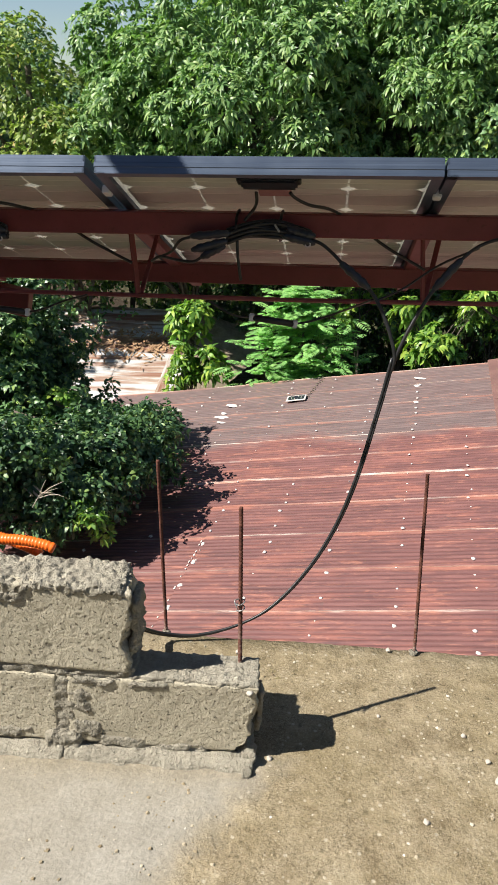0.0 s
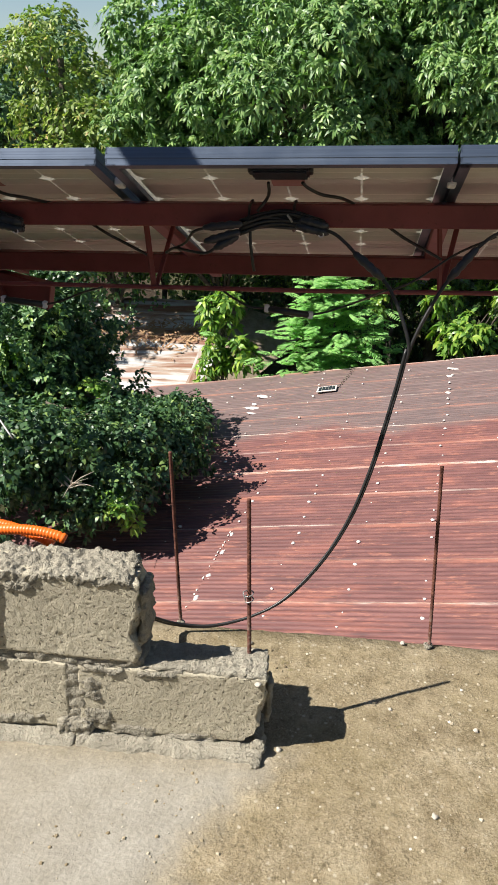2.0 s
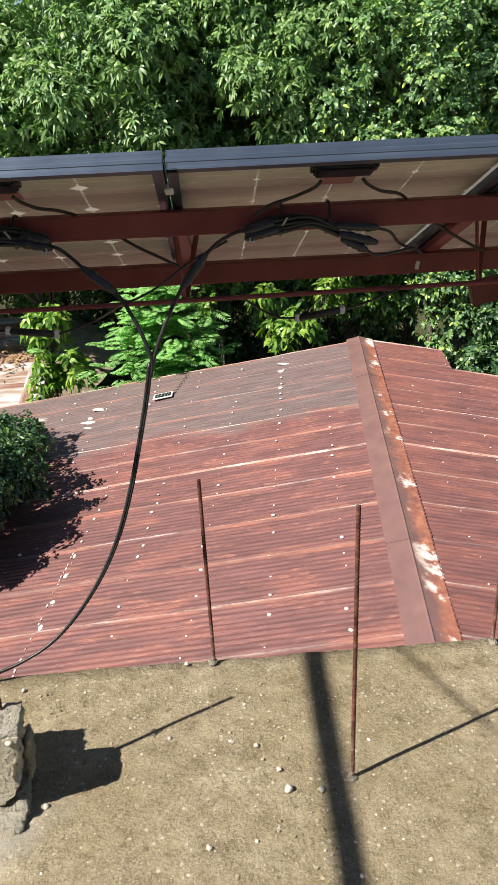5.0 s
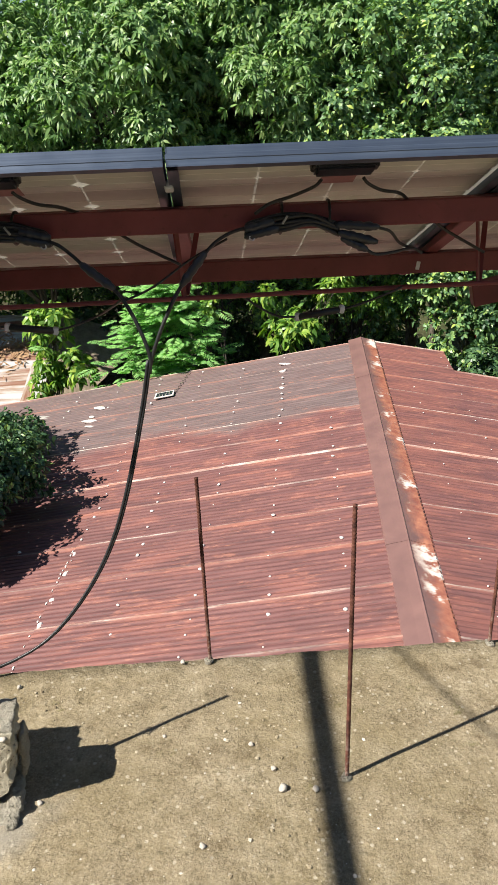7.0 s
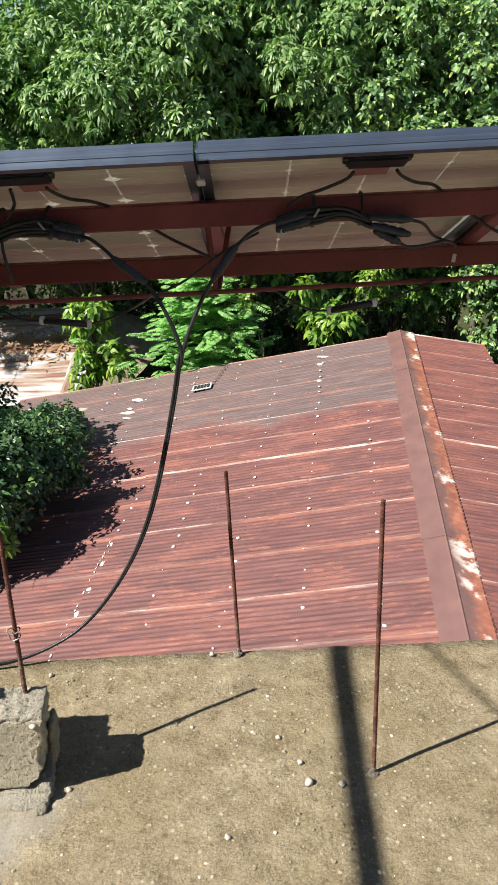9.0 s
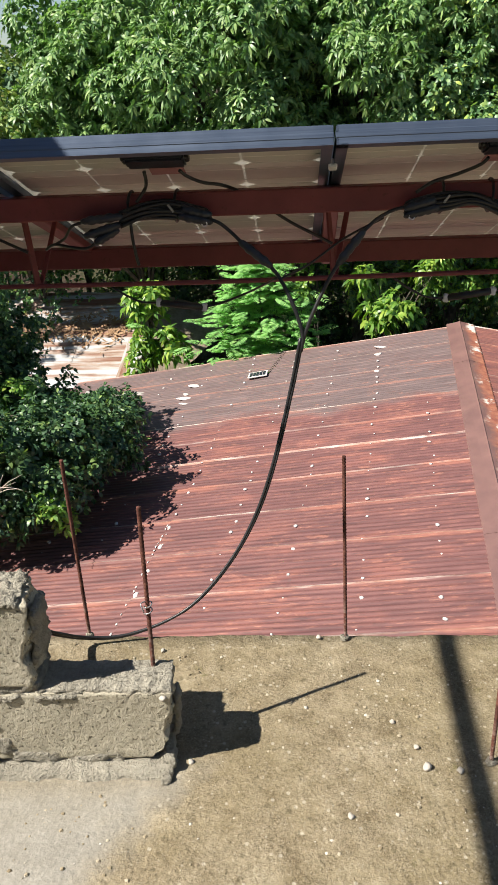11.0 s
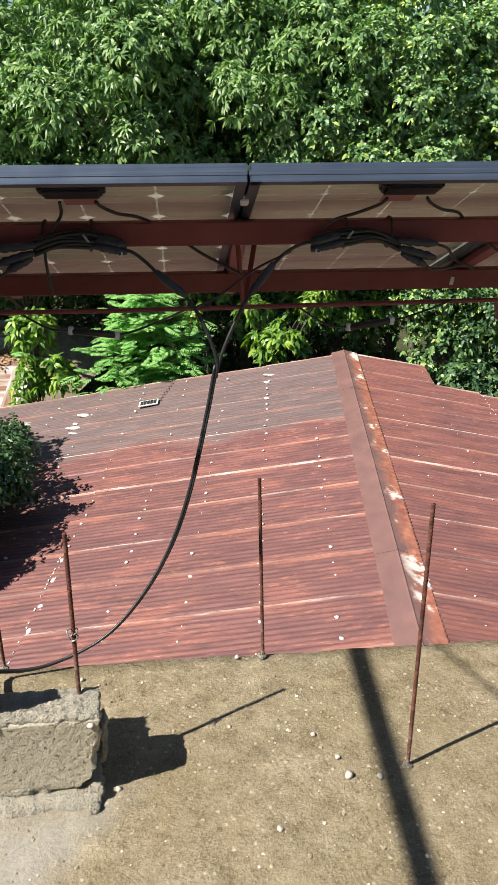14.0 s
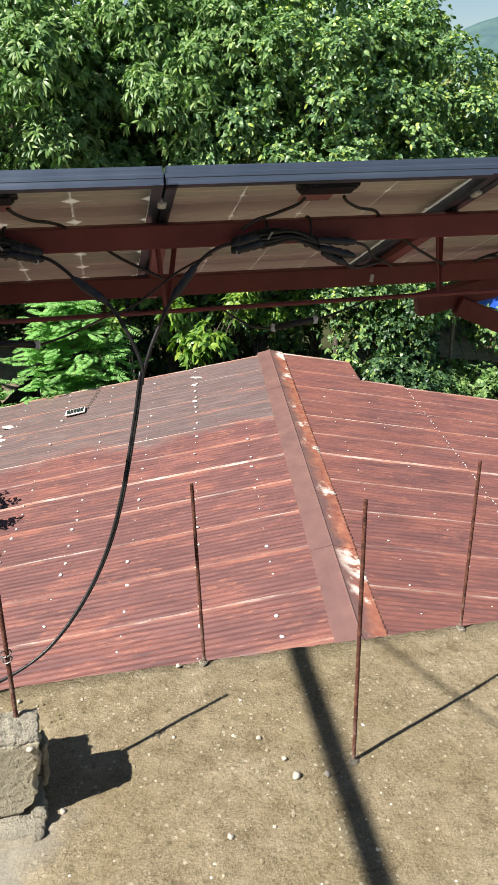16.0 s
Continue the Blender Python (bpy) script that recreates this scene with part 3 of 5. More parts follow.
    part("mortar_lump", rough_box("mortar_lump", (0.022, 0.024, 0.018), M_MORTAR, 0.004, 0.006, 90, 0.008, 74), wall, m=pose(-0.028, -0.034, -0.004))
    part("mortar_lump", rough_box("mortar_lump", (0.02, 0.075, 0.13), M_MORTAR, 0.006, 0.008, 60, 0.008, 75), wall, m=pose(-0.276, 0.062, 0.25))
    part("mortar_lump", rough_box("mortar_lump", (0.012, 0.05, 0.11), M_MORTAR, 0.006, 0.006, 60, 0.005, 76), wall, m=pose(-0.008, 0.070, 0.04))
    # mortar squeezed over the faces beside the joints
    for n, (x, z, w, h) in enumerate(((-0.60, 0.352, 0.10, 0.058), (-0.685, 0.335, 0.12, 0.075), (-0.52, 0.368, 0.09, 0.036), (-0.80, 0.350, 0.11, 0.055), (-0.36, 0.176, 0.12, 0.026), (-0.24, 0.180, 0.10, 0.018),
                                      (-0.385, 0.10, 0.05, 0.085), (-0.37, 0.03, 0.09, 0.06), (-0.30, 0.012, 0.12, 0.036), (-0.18, 0.006, 0.13, 0.030), (-0.62, 0.176, 0.16, 0.030), (-0.55, 0.012, 0.16, 0.040), (-0.75, 0.010, 0.22, 0.040))):
        def feather(p):
            # thins out to nothing at a ragged rim
            e = max(abs(p.x) / (w / 2), abs(p.z - h / 2) / (h / 2)) + 0.5 * noise.noise(Vector((p.x * 40, p.z * 40, n)))
            if p.y < 0:
                p.y += 0.006 * min(1.0, max(0.0, (e - 0.45) / 0.4))
            return p
        part("mortar_smear", rough_box("mortar_smear", (w, 0.010, h), M_MORTAR, 0.0035, 0.0030, 75, 0.004, 80 + n, feather, 0.5), wall, m=pose(x, 0.0035, z, 0, 4 * (-1) ** n, 0))
    part("embedded_pebble", pebble_mesh("embedded_pebble", 0.0085, M_STONE, 4, 0.9), wall, "smooth white pebble", pose(-0.032, 0.006, 0.186))
    return wall


build_wall()


def build_plate():
    plate = tagged(empty("red_plate", WALL @ pose(-0.672, 0.0010, 0.306, 0, 2.5, 0)), "glossy red rectangular plate screwed to the block wall", "plate")
    part("panel", bevel_box("panel", (0.20, 0.005, 0.146), M_RED, 0.002, 2), plate)
    for sx in (-1, 1):
        for sz in (-1, 1):
            bm = bmesh.new()
            bmesh.ops.create_cone(bm, cap_ends=True, segments=12, radius1=0.0055, radius2=0.004, depth=0.004)
            me = bpy.data.meshes.new("screw")
            bm.to_mesh(me)
            bm.free()
            me.materials.append(M_WIRE)
            part("screw", me, plate, "grey screw head", pose(sx * 0.088, -0.004, sz * 0.062, 90, 0, 0))
    part("wall_plug", bevel_box("wall_plug", (0.15, 0.009, 0.10), M_PLUG, 0.001, centre=(0, 0.0065, 0)), plate)


build_plate()


def rebar_mesh(length, r=0.0046):
    n = int(length / 0.0028)
    path = [(0, 0, length * i / n) for i in range(n + 1)]
    return tube("bar", path, lambda i, c: r * (1.09 if i % 3 == 0 else 0.95), M_REBAR, 10)


def build_rebar(base, top, label, tie=None):
    base, top = Vector(base), Vector(top)
    d = top - base
    root = base - d.normalized() * 0.03
    ob = tagged(empty("rebar", FALL @ Matrix.Translation(root) @ d.to_track_quat('Z', 'Y').to_matrix().to_4x4()), label, "rebar", "rebars on the slab")
    part("bar", rebar_mesh(d.length + 0.03), ob)
    if tie:
        turns = [(0.0085 * math.cos(a * 0.9), 0.0085 * math.sin(a * 0.9), tie + 0.002 * a) for a in range(12)] + [(0.016, 0.008, tie + 0.03), (0.013, 0.016, tie + 0.012)]
        part("tie_wire", tube("tie_wire", smooth_path(turns, 3), 0.0014, M_WIRE, 5), ob, "twisted grey tie wire")
    else:
        part("mortar_collar", pebble_mesh("mortar_collar", 0.013, M_MORTAR, int(base.x * 50), 0.5), ob, "lump of grey mortar", pose(0.004, 0, 0.03))
    return ob


build_rebar((-0.063, 1.317, 0.19), (-0.088, 1.36, 0.559), "rusty ribbed steel bar standing in the block wall's end", 0.17)
build_rebar((0.36, 1.70, 0), (0.323, 1.748, 0.498), "rusty ribbed steel bar at the slab's rim")
build_rebar((0.656, 1.324, 0), (0.626, 1.358, 0.641), "tall rusty ribbed steel bar rising from open slab")
build_rebar((1.11, 1.771, 0), (1.081, 1.771, 0.526), "rusty ribbed steel bar beside the gable's ridge end")
build_rebar((-0.30, 1.645, 0), (-0.33, 1.645, 0.503), "dark rusty steel bar behind the block wall")
_f = build_rebar((-0.845, 1.61, 0), (-0.823, 1.645, 0.524), "rusty steel bar with a loop of grey wire", 0.36)
part("wire_loop", tube("wire_loop", smooth_path([(-0.004, 0.008, 0.40), (0.012, 0.0, 0.45), (0.010, 0, 0.52), (-0.02, 0, 0.58), (-0.07, 0, 0.60), (-0.15, 0, 0.56)], 6), 0.0026, M_WIRE, 6), _f, "pale bent wire")


def build_conduit():
    def hose(name, pts, parent, label=""):
        path = smooth_path(pts, 1)
        fine = []
        for a, b in zip(path[:-1], path[1:]):
            k = max(1, int((b - a).length / 0.0021))
            fine += [a.lerp(b, i / k) for i in range(k)]
        return part(name, tube(name, fine, lambda i, c: 0.0118 if i % 3 else 0.0100, M_ORANGE, 14), parent, label)
    th = tagged(empty("conduit", FALL), "loose bright orange corrugated conduit lying on the wall's top", "conduit")
    first = [(-1.05, 1.32, 0.396), (-0.9, 1.325, 0.397), (-0.78, 1.33, 0.401), (-0.70, 1.33, 0.412), (-0.62, 1.335, 0.424), (-0.55, 1.34, 0.428), (-0.50, 1.342, 0.422), (-0.475, 1.342, 0.414)]
    hose("hose", smooth_path(first, 6), th)
    second = [(-1.05, 1.365, 0.402), (-0.85, 1.37, 0.408), (-0.72, 1.375, 0.412), (-0.62, 1.375, 0.407), (-0.54, 1.37, 0.389), (-0.52, 1.365, 0.379)]
    hose("hose", smooth_path(second, 6), th, "orange hose with a printed grey patch")


build_conduit()


def build_pebbles():
    for x, y, r, lab in ((0.516, 1.291, 0.0095, "white chipped pebble lying on the slab"), (0.586, 1.289, 0.0075, "flat pale pebble lying in the shadow's rim"), (0.351, 1.158, 0.007, "small pale pebble on the concrete"),
                         (0.50, 1.345, 0.006, "small pale pebble on the concrete"), (0.455, 1.415, 0.006, "small pale pebble on the concrete"), (0.02, 1.262, 0.007, "white pebble in the block's shade"),
                         (0.26, 1.44, 0.005, "small pale pebble on the concrete"), (-0.10, 1.60, 0.006, "small pale pebble on the concrete"), (0.29, 1.69, 0.006, "white pebble at a steel bar's foot")):
        me = pebble_mesh("pebble", r * 0.9, M_STONE, int(x * 100), 0.9)
        tagged(part("pebble", me, m=FALL @ pose(x, y, r * 0.35)), lab, "pebble", "pebbles on the slab")
    verts, faces = [], []
    rng = random.Random(5)
    for _ in range(1700):
        x, y = rng.uniform(-0.9, 1.6), rng.uniform(0.55, 1.62)
        if y > EDGE(x) - 0.03 or (x < 0.0 and 1.19 + 0.1 * x < y < 1.37 + 0.1 * x):
            continue
        r = rng.choice((0.0014, 0.0016, 0.002, 0.002, 0.0026, 0.0034, 0.0044))
        a0, k = rng.random() * 6.28, len(verts)
        for i in range(5):
            a = a0 + i * 1.257
            q = r * rng.uniform(0.8, 1.3)
            verts.append((x + q * math.cos(a), y + q * math.sin(a), 0.0))
            verts.append((x + 0.6 * q * math.cos(a), y + 0.6 * q * math.sin(a), r * rng.uniform(0.35, 0.7)))
        for i in range(5):
            j = (i + 1) % 5
            faces.append((k + 2 * i, k + 2 * j, k + 2 * j + 1, k + 2 * i + 1))
        faces.append(tuple(k + 2 * i + 1 for i in range(5)))
    m = Mat("grit", rough=0.9)
    m.colour(m.ramp(m.island(), (0.0, (0.20, 0.155, 0.095)), (0.5, (0.30, 0.245, 0.16)), (0.85, (0.44, 0.385, 0.29)), (1.0, (0.62, 0.58, 0.52))))
    tagged(part("grit", mesh_of("grit", verts, faces, m.m), m=FALL), "scattered grit and tiny stones on the slab", "grit", kind="stuff")


build_pebbles()


# ---- the overhead steel that shades the slab ----
def build_overhead():
    rack = tagged(empty("overhead_frame"), "red steel post and beam with a guy wire above the slab", "steel frame")
    me, m = beam_between("beam", (-1.227, -1.25, 2.33), (-1.227, 1.33, 2.33), 0.042, 0.03, M_STEEL)
    part("beam", me, rack, m=m)
    me, m = beam_between("post", (-1.227, -1.25, 0.06), (-1.227, -1.25, 2.32), 0.06, 0.06, M_STEEL)
    part("post", me, rack, m=m)
    part("end_plate", bevel_box("end_plate", (0.16, 0.10, 0.012), M_STEEL, 0.002), rack, m=pose(-1.209, 1.375, 2.33))
    part("guy_wire", tube("guy_wire", [(-1.222, 1.34, 2.33), (-0.898, 0.687, 2.325), (-0.362, -0.35, 2.31), (0.138, -1.31, 2.30)], 0.005, M_BLACK, 6), rack)
    me, m = beam_between("post", (0.138, -1.33, -0.02), (0.138, -1.33, 2.33), 0.06, 0.06, M_STEEL)
    part("post", me, rack, m=m)


build_overhead()

# ---- solar rack ----
TILT = math.degrees(math.atan(0.40))
PANEL_W, PANEL_L, FR_H = 0.768, 1.32, 0.040
PANEL_X = (-2.006, -1.232, -0.442, 0.332, 1.106)
NEAR_Y = lambda x: 1.78 + 0.03 * x


def panel_pose(i):
    x = PANEL_X[i]
    return pose(x, NEAR_Y(x), 1.206, 0, 0, 1.72) @ pose(0, 0, 0, -TILT, 0, 0)


def build_panels():
    """x across, y down the slope, z out of the glass; the origin is the upper near corner of the frame."""
    for i, k in ((0, 0.019), (3, 0.007)):
        p = panel(i, k)
        for q in range(1, 3 if i == 0 else 2):
            copy_thing(p, panel_pose(i + q))


def panel(i, k):
    """k: how far the cells' corners are cut."""
    p = tagged(empty("solar_module", panel_pose(i)), "dark-framed solar panel seen from its shaded underside", "solar panel", "row of solar panels")
    w, l, h = PANEL_W, PANEL_L, FR_H

    def rail(name, length):
        # an angle profile: a standing web and a lip turned inwards
        bm = bmesh.new()
        prof = [(0, 0), (0.004, 0), (0.004, -h + 0.003), (0.024, -h + 0.003), (0.024, -h), (0, -h), (0, -h * 0.66), (-0.0012, -h * 0.62), (-0.0012, -h * 0.4), (0, -h * 0.36)]
        a = [bm.verts.new((0, y, z)) for y, z in prof]
        b = [bm.verts.new((length, y, z)) for y, z in prof]
        n = len(prof)
        for k in range(n):
            bm.faces.new((a[k], a[(k + 1) % n], b[(k + 1) % n], b[k]))
        bm.faces.new(a[::-1])
        bm.faces.new(b)
        bmesh.ops.recalc_face_normals(bm, faces=bm.faces[:])
        me = bpy.data.meshes.new(name)
        bm.to_mesh(me)
        bm.free()
        me.materials.append(M_FRAME)
        return me
    long_, side = rail("frame_rail", w), rail("frame_rail", l)
    part("frame_rail", long_, p)
    part("frame_rail", long_, p, m=pose(w, l, 0, 0, 0, 180))
    part("frame_rail", side, p, m=pose(0, l - 0.0, 0, 0, 0, -90))
    part("frame_rail", side, p, m=pose(w, 0.0, 0, 0, 0, 90))
    part("backsheet", bevel_box("backsheet", (w - 0.010, l - 0.010, 0.005), M_SHEET, 0, centre=(w / 2, l / 2, -0.005)), p)
    c, pitch_x, pitch_y = 0.0894, 0.1845, 0.1830
    oct_ = [(-c + k, -c), (c - k, -c), (c, -c + k), (c, c - k), (c - k, c), (-c + k, c), (-c, c - k), (-c, -c + k)]
    v = [(x, y, -0.0006) for x, y in oct_] + [(x, y, 0.0066) for x, y in oct_]
    f = [tuple(range(8))[::-1], tuple(range(8, 16))] + [(i, (i + 1) % 8, 8 + (i + 1) % 8, 8 + i) for i in range(8)]
    cell = mesh_of("cell", v, f, M_CELL)
    cell.materials.append(M_CELLTOP)
    cell.polygons[1].material_index = 1
    ribbon = bevel_box("ribbon", (4 * pitch_x, 0.0028, 0.0006), M_RIBBON, 0)
    x0, y0 = (w - 4 * pitch_x) / 2 + pitch_x / 2, (l - 7 * pitch_y) / 2 + pitch_y / 2
    for a in range(4):
        for b in range(7):
            part("cell", cell, p, m=pose(x0 + a * pitch_x, y0 + b * pitch_y, -0.0078))
    for b in range(7):
        for o in (-0.045, 0.045):
            part("ribbon", ribbon, p, m=pose(w / 2, y0 + b * pitch_y + o, -0.0088))
    box = part("junction_box", bevel_box("junction_box", (0.132, 0.060, 0.026), M_PLUG, 0.005, 2), p, "black plastic junction box", pose(w / 2 + 0.0, 0.100, -0.022))
    for s in (-1, 1):
        part("gland", bevel_box("gland", (0.016, 0.02, 0.014), M_BLACK, 0.003), box, m=pose(s * 0.05, 0.028, -0.002))
        part("lug", bevel_box("lug", (0.012, 0.03, 0.016), M_BLACK, 0.003), box, m=pose(s * 0.069, 0.0, 0.002))
    part("type_label", bevel_box("type_label", (0.082, 0.10, 0.0004), M_LABEL, 0), p, "pinkish type label with small print", pose(w / 2 + 0.006, 0.212, -0.0098))
    return p


build_panels()


def build_rack():
    r = tagged(empty("solar_rack"), "red-oxide painted steel rack under a row of solar panels", "rack")

    def bar(name, a, b, w, h, label="", bevel=0.003):
        me, m = beam_between(name, a, b, w, h, M_STEEL, bevel)
        return part(name, me, r, label, m)
    bar("purlin", (-2.35, 1.967, 1.034), (2.35, 2.014, 1.034), 0.045, 0.057)
    bar("purlin", (-2.35, 2.576, 0.789), (2.35, 2.624, 0.789), 0.05, 0.064)
    for i in range(6):
        x = (-2.009, -1.235, -0.453, 0.329, 1.103, 1.877)[i]
        y = NEAR_Y(x)
        dz = 0.40
        a = Vector((x, y + 0.25, 1.206 - dz * 0.25 - 0.058))
        b = Vector((x, y + 1.16, 1.206 - dz * 1.16 - 0.058))
        bar("rafter", a, b, 0.040, 0.026)
        bar("hanger", (x - 0.012, y + 0.325, 1.04), (x + 0.005, y + 0.315, 0.815), 0.018, 0.006, bevel=0.001)
        bar("brace", (x + 0.045, y + 0.42, 0.985), (x + 0.01, y + 0.325, 0.826), 0.014, 0.005, bevel=0.001)
        part("clamp", bevel_box("clamp", (0.020, 0.032, 0.020), M_TAPE, 0.003), r, "bright metal panel clamp", pose(x - 0.002, y + 0.118, 1.206 - 0.118 * dz - 0.040, -TILT, 0, 0))
    part("tie_rod", tube("tie_rod", [(-2.3, 2.03, 0.832), (-1, 2.065, 0.826), (0, 2.09, 0.820), (1.0, 2.115, 0.826), (2.3, 2.15, 0.832)], 0.0062, M_STEEL, 8), r)
    # cantilever brackets at both ends
    bar("bracket", (-1.062, 2.75, 0.622), (-1.62, 2.74, 0.742), 0.05, 0.100)
    bar("strut", (-1.24, 2.72, 0.650), (-2.25, 2.60, 0.215), 0.05, 0.07)
    bar("bracket", (1.292, 2.75, 0.640), (1.95, 2.74, 0.775), 0.05, 0.080)
    bar("strut", (1.44, 2.72, 0.640), (2.45, 2.60, 0.21), 0.05, 0.07)
    bar("cross_arm", (-1.45, 2.60, 0.735), (-1.45, 2.80, 0.70), 0.04, 0.06)
    bar("cross_arm", (1.72, 2.60, 0.745), (1.72, 2.80, 0.67), 0.04, 0.06)
    bar("post", (-2.25, 1.38, 0.0), (-2.25, 1.38, 1.02), 0.06, 0.06)
    bar("arm", (-2.25, 1.38, 0.99), (-2.25, 2.02, 0.99), 0.05, 0.05)
    bar("arm", (-2.25, 1.38, 0.20), (-2.25, 2.62, 0.20), 0.05, 0.06)
    bar("post", (2.45, 1.55, -0.2), (2.45, 1.55, 1.02), 0.06, 0.06)
    bar("arm", (2.30, 1.55, 0.99), (2.30, 2.04, 0.99), 0.05, 0.05)
    bar("arm", (2.45, 1.55, 0.20), (2.45, 2.62, 0.20), 0.05, 0.06)


build_rack()


# ---- wiring ----
def plug(name, a, b, parent, r=0.0095):
    """An inline connector of two ribbed halves between a and b."""
    a, b = Vector(a), Vector(b)
    prof = [0.45, 0.75, 0.8, 0.8, 1.0, 1.0, 0.82, 0.95, 0.95, 0.82, 1.0, 1.0, 0.75, 0.7, 0.45]
    path = [a.lerp(b, i / (len(prof) - 1)) for i in range(len(prof))]
    return part(name, tube(name, path, lambda i, c: r * prof[i], M_PLUG, 10), parent)


def cord(name, pts, parent, r=0.0038, n=8):
    return part(name, tube(name, smooth_path(pts, n), r, M_BLACK, 8), parent)


def build_bundle(px, flip):
    """The looped leads of one panel, tied to the near purlin; px is the panel's middle."""
    b = tagged(empty("cable_bundle"), "black panel leads and plugs tied to the red purlin", "cables", "panel leads")
    s = -1 if flip else 1
    x = px - 0.12 if flip else px
    y, z = 1.955 + 0.01 * x, 1.030
    rng = random.Random(int(px * 100) + 7)

    def at(u, v, w=0.0):
        return (x + s * u, y - 0.010 - v, z + w)
    # coiled slack, a flat black hank
    for k in range(9):
        lift, deep = (k % 5) * 0.0085 - 0.022, 0.006 * (k // 5) + 0.003 * rng.random()
        j = lambda: rng.uniform(-0.005, 0.005)
        cord("lead", [at(-0.115, deep, -0.018 + lift * 0.7 + j()), at(-0.05, deep + 0.004, 0.004 + lift * 0.8 + j()), at(0.01, deep + 0.004, 0.006 + lift + j()), at(0.06, deep + 0.003, lift - 0.004 + j()),
                      at(0.098 + j(), deep, lift * 0.8 - 0.016), at(0.092, deep - 0.004, -0.026 + lift * 0.4)], b, 0.0046, 5)
    for k, w in enumerate((-0.004, -0.020)):
        plug("plug", at(0.035 - 0.01 * k, 0.012, w + 0.006), at(0.105, 0.010, w - 0.012), b, 0.0120)
    # plugs that hang out of the hank's other end
    for k, (a, c) in enumerate(((at(-0.105, 0.010, -0.012), at(-0.208, 0.008, -0.022)), (at(-0.112, 0.012, -0.030), at(-0.205, 0.010, -0.056)), (at(-0.120, 0.006, -0.042), at(-0.182, 0.006, -0.074)))):
        plug("plug", a, c, b, 0.0112)
    cord("lead", [at(-0.20, 0.008, -0.022), at(-0.235, 0.0, -0.034), at(-0.265, -0.03, -0.066), at(-0.30, -0.06, -0.085)], b, 0.0036)
    cord("lead", [at(-0.178, 0.006, -0.072), at(-0.205, 0.0, -0.086), at(-0.25, -0.02, -0.086), at(-0.30, -0.05, -0.084), at(-0.33, -0.07, -0.10)], b, 0.0038)
    # leads up to the junction box
    jy, jz = NEAR_Y(px) + 0.125, 1.206 - 0.125 * 0.4 - 0.036
    if flip:
        cord("lead", [(px - 0.050, jy - 0.01, jz), (px - 0.066, jy + 0.002, jz - 0.016), (px - 0.115, y - 0.02, jz - 0.036), (px - 0.165, y - 0.022, z + 0.040), (px - 0.20, y - 0.018, z + 0.018)], b, 0.0040)
    else:
        cord("lead", [(px - 0.036, jy - 0.01, jz), (px - 0.036, jy + 0.002, jz - 0.022), (px - 0.046, y - 0.022, z + 0.048), (px - 0.070, y - 0.018, z + 0.018)], b, 0.0040)
    cord("lead", [(px + 0.044, jy - 0.01, jz), (px + 0.058, jy + 0.002, jz - 0.014), (px + 0.09, jy + 0.014, jz - 0.030), (px + 0.135, jy + 0.03, jz - 0.040), (px + 0.175, y + 0.055, z + 0.022), (px + 0.21, y + 0.085, z + 0.0),
                  (px + 0.25, y + 0.10, z - 0.034), (px + 0.29, y + 0.11, z - 0.062), (px + 0.335, y + 0.12, z - 0.088), (px + 0.388, y + 0.13, z - 0.118)], b, 0.0040)
    for q in (-0.092, 0.018):
        ring = [(x + s * q + 0.002 * math.sin(a), y + 0.024 + 0.044 * math.cos(a), 1.032 + 0.036 * math.sin(a)) for a in [i * 0.4488 for i in range(15)]]
        part("zip_tie", tube("zip_tie", ring, 0.0036, M_BLACK, 6), b)
    if not flip:
        cord("tail", [at(-0.088, 0.012, -0.030), at(-0.087, 0.014, -0.06), at(-0.083, 0.012, -0.10), at(-0.080, 0.006, -0.128)], b, 0.0038)
    part("tie_tail", bevel_box("tie_tail", (0.022, 0.003, 0.005), M_WIRE, 0.0008), b, "pale cut tie end", pose(x + s * 0.012, y - 0.032, z + 0.004, 0, 55 * s, 0))
    ring = [(x + s * 0.088 + 0.006 * math.cos(a), y - 0.028, 0.996 + 0.006 * math.sin(a)) for a in [i * 0.5236 for i in range(13)]]
    part("ring", tube("ring", ring, 0.0018, M_TAPE, 6), b, "small pale ring")
    return b


for i in range(5):
    build_bundle(PANEL_X[i] + PANEL_W / 2, i == 3)


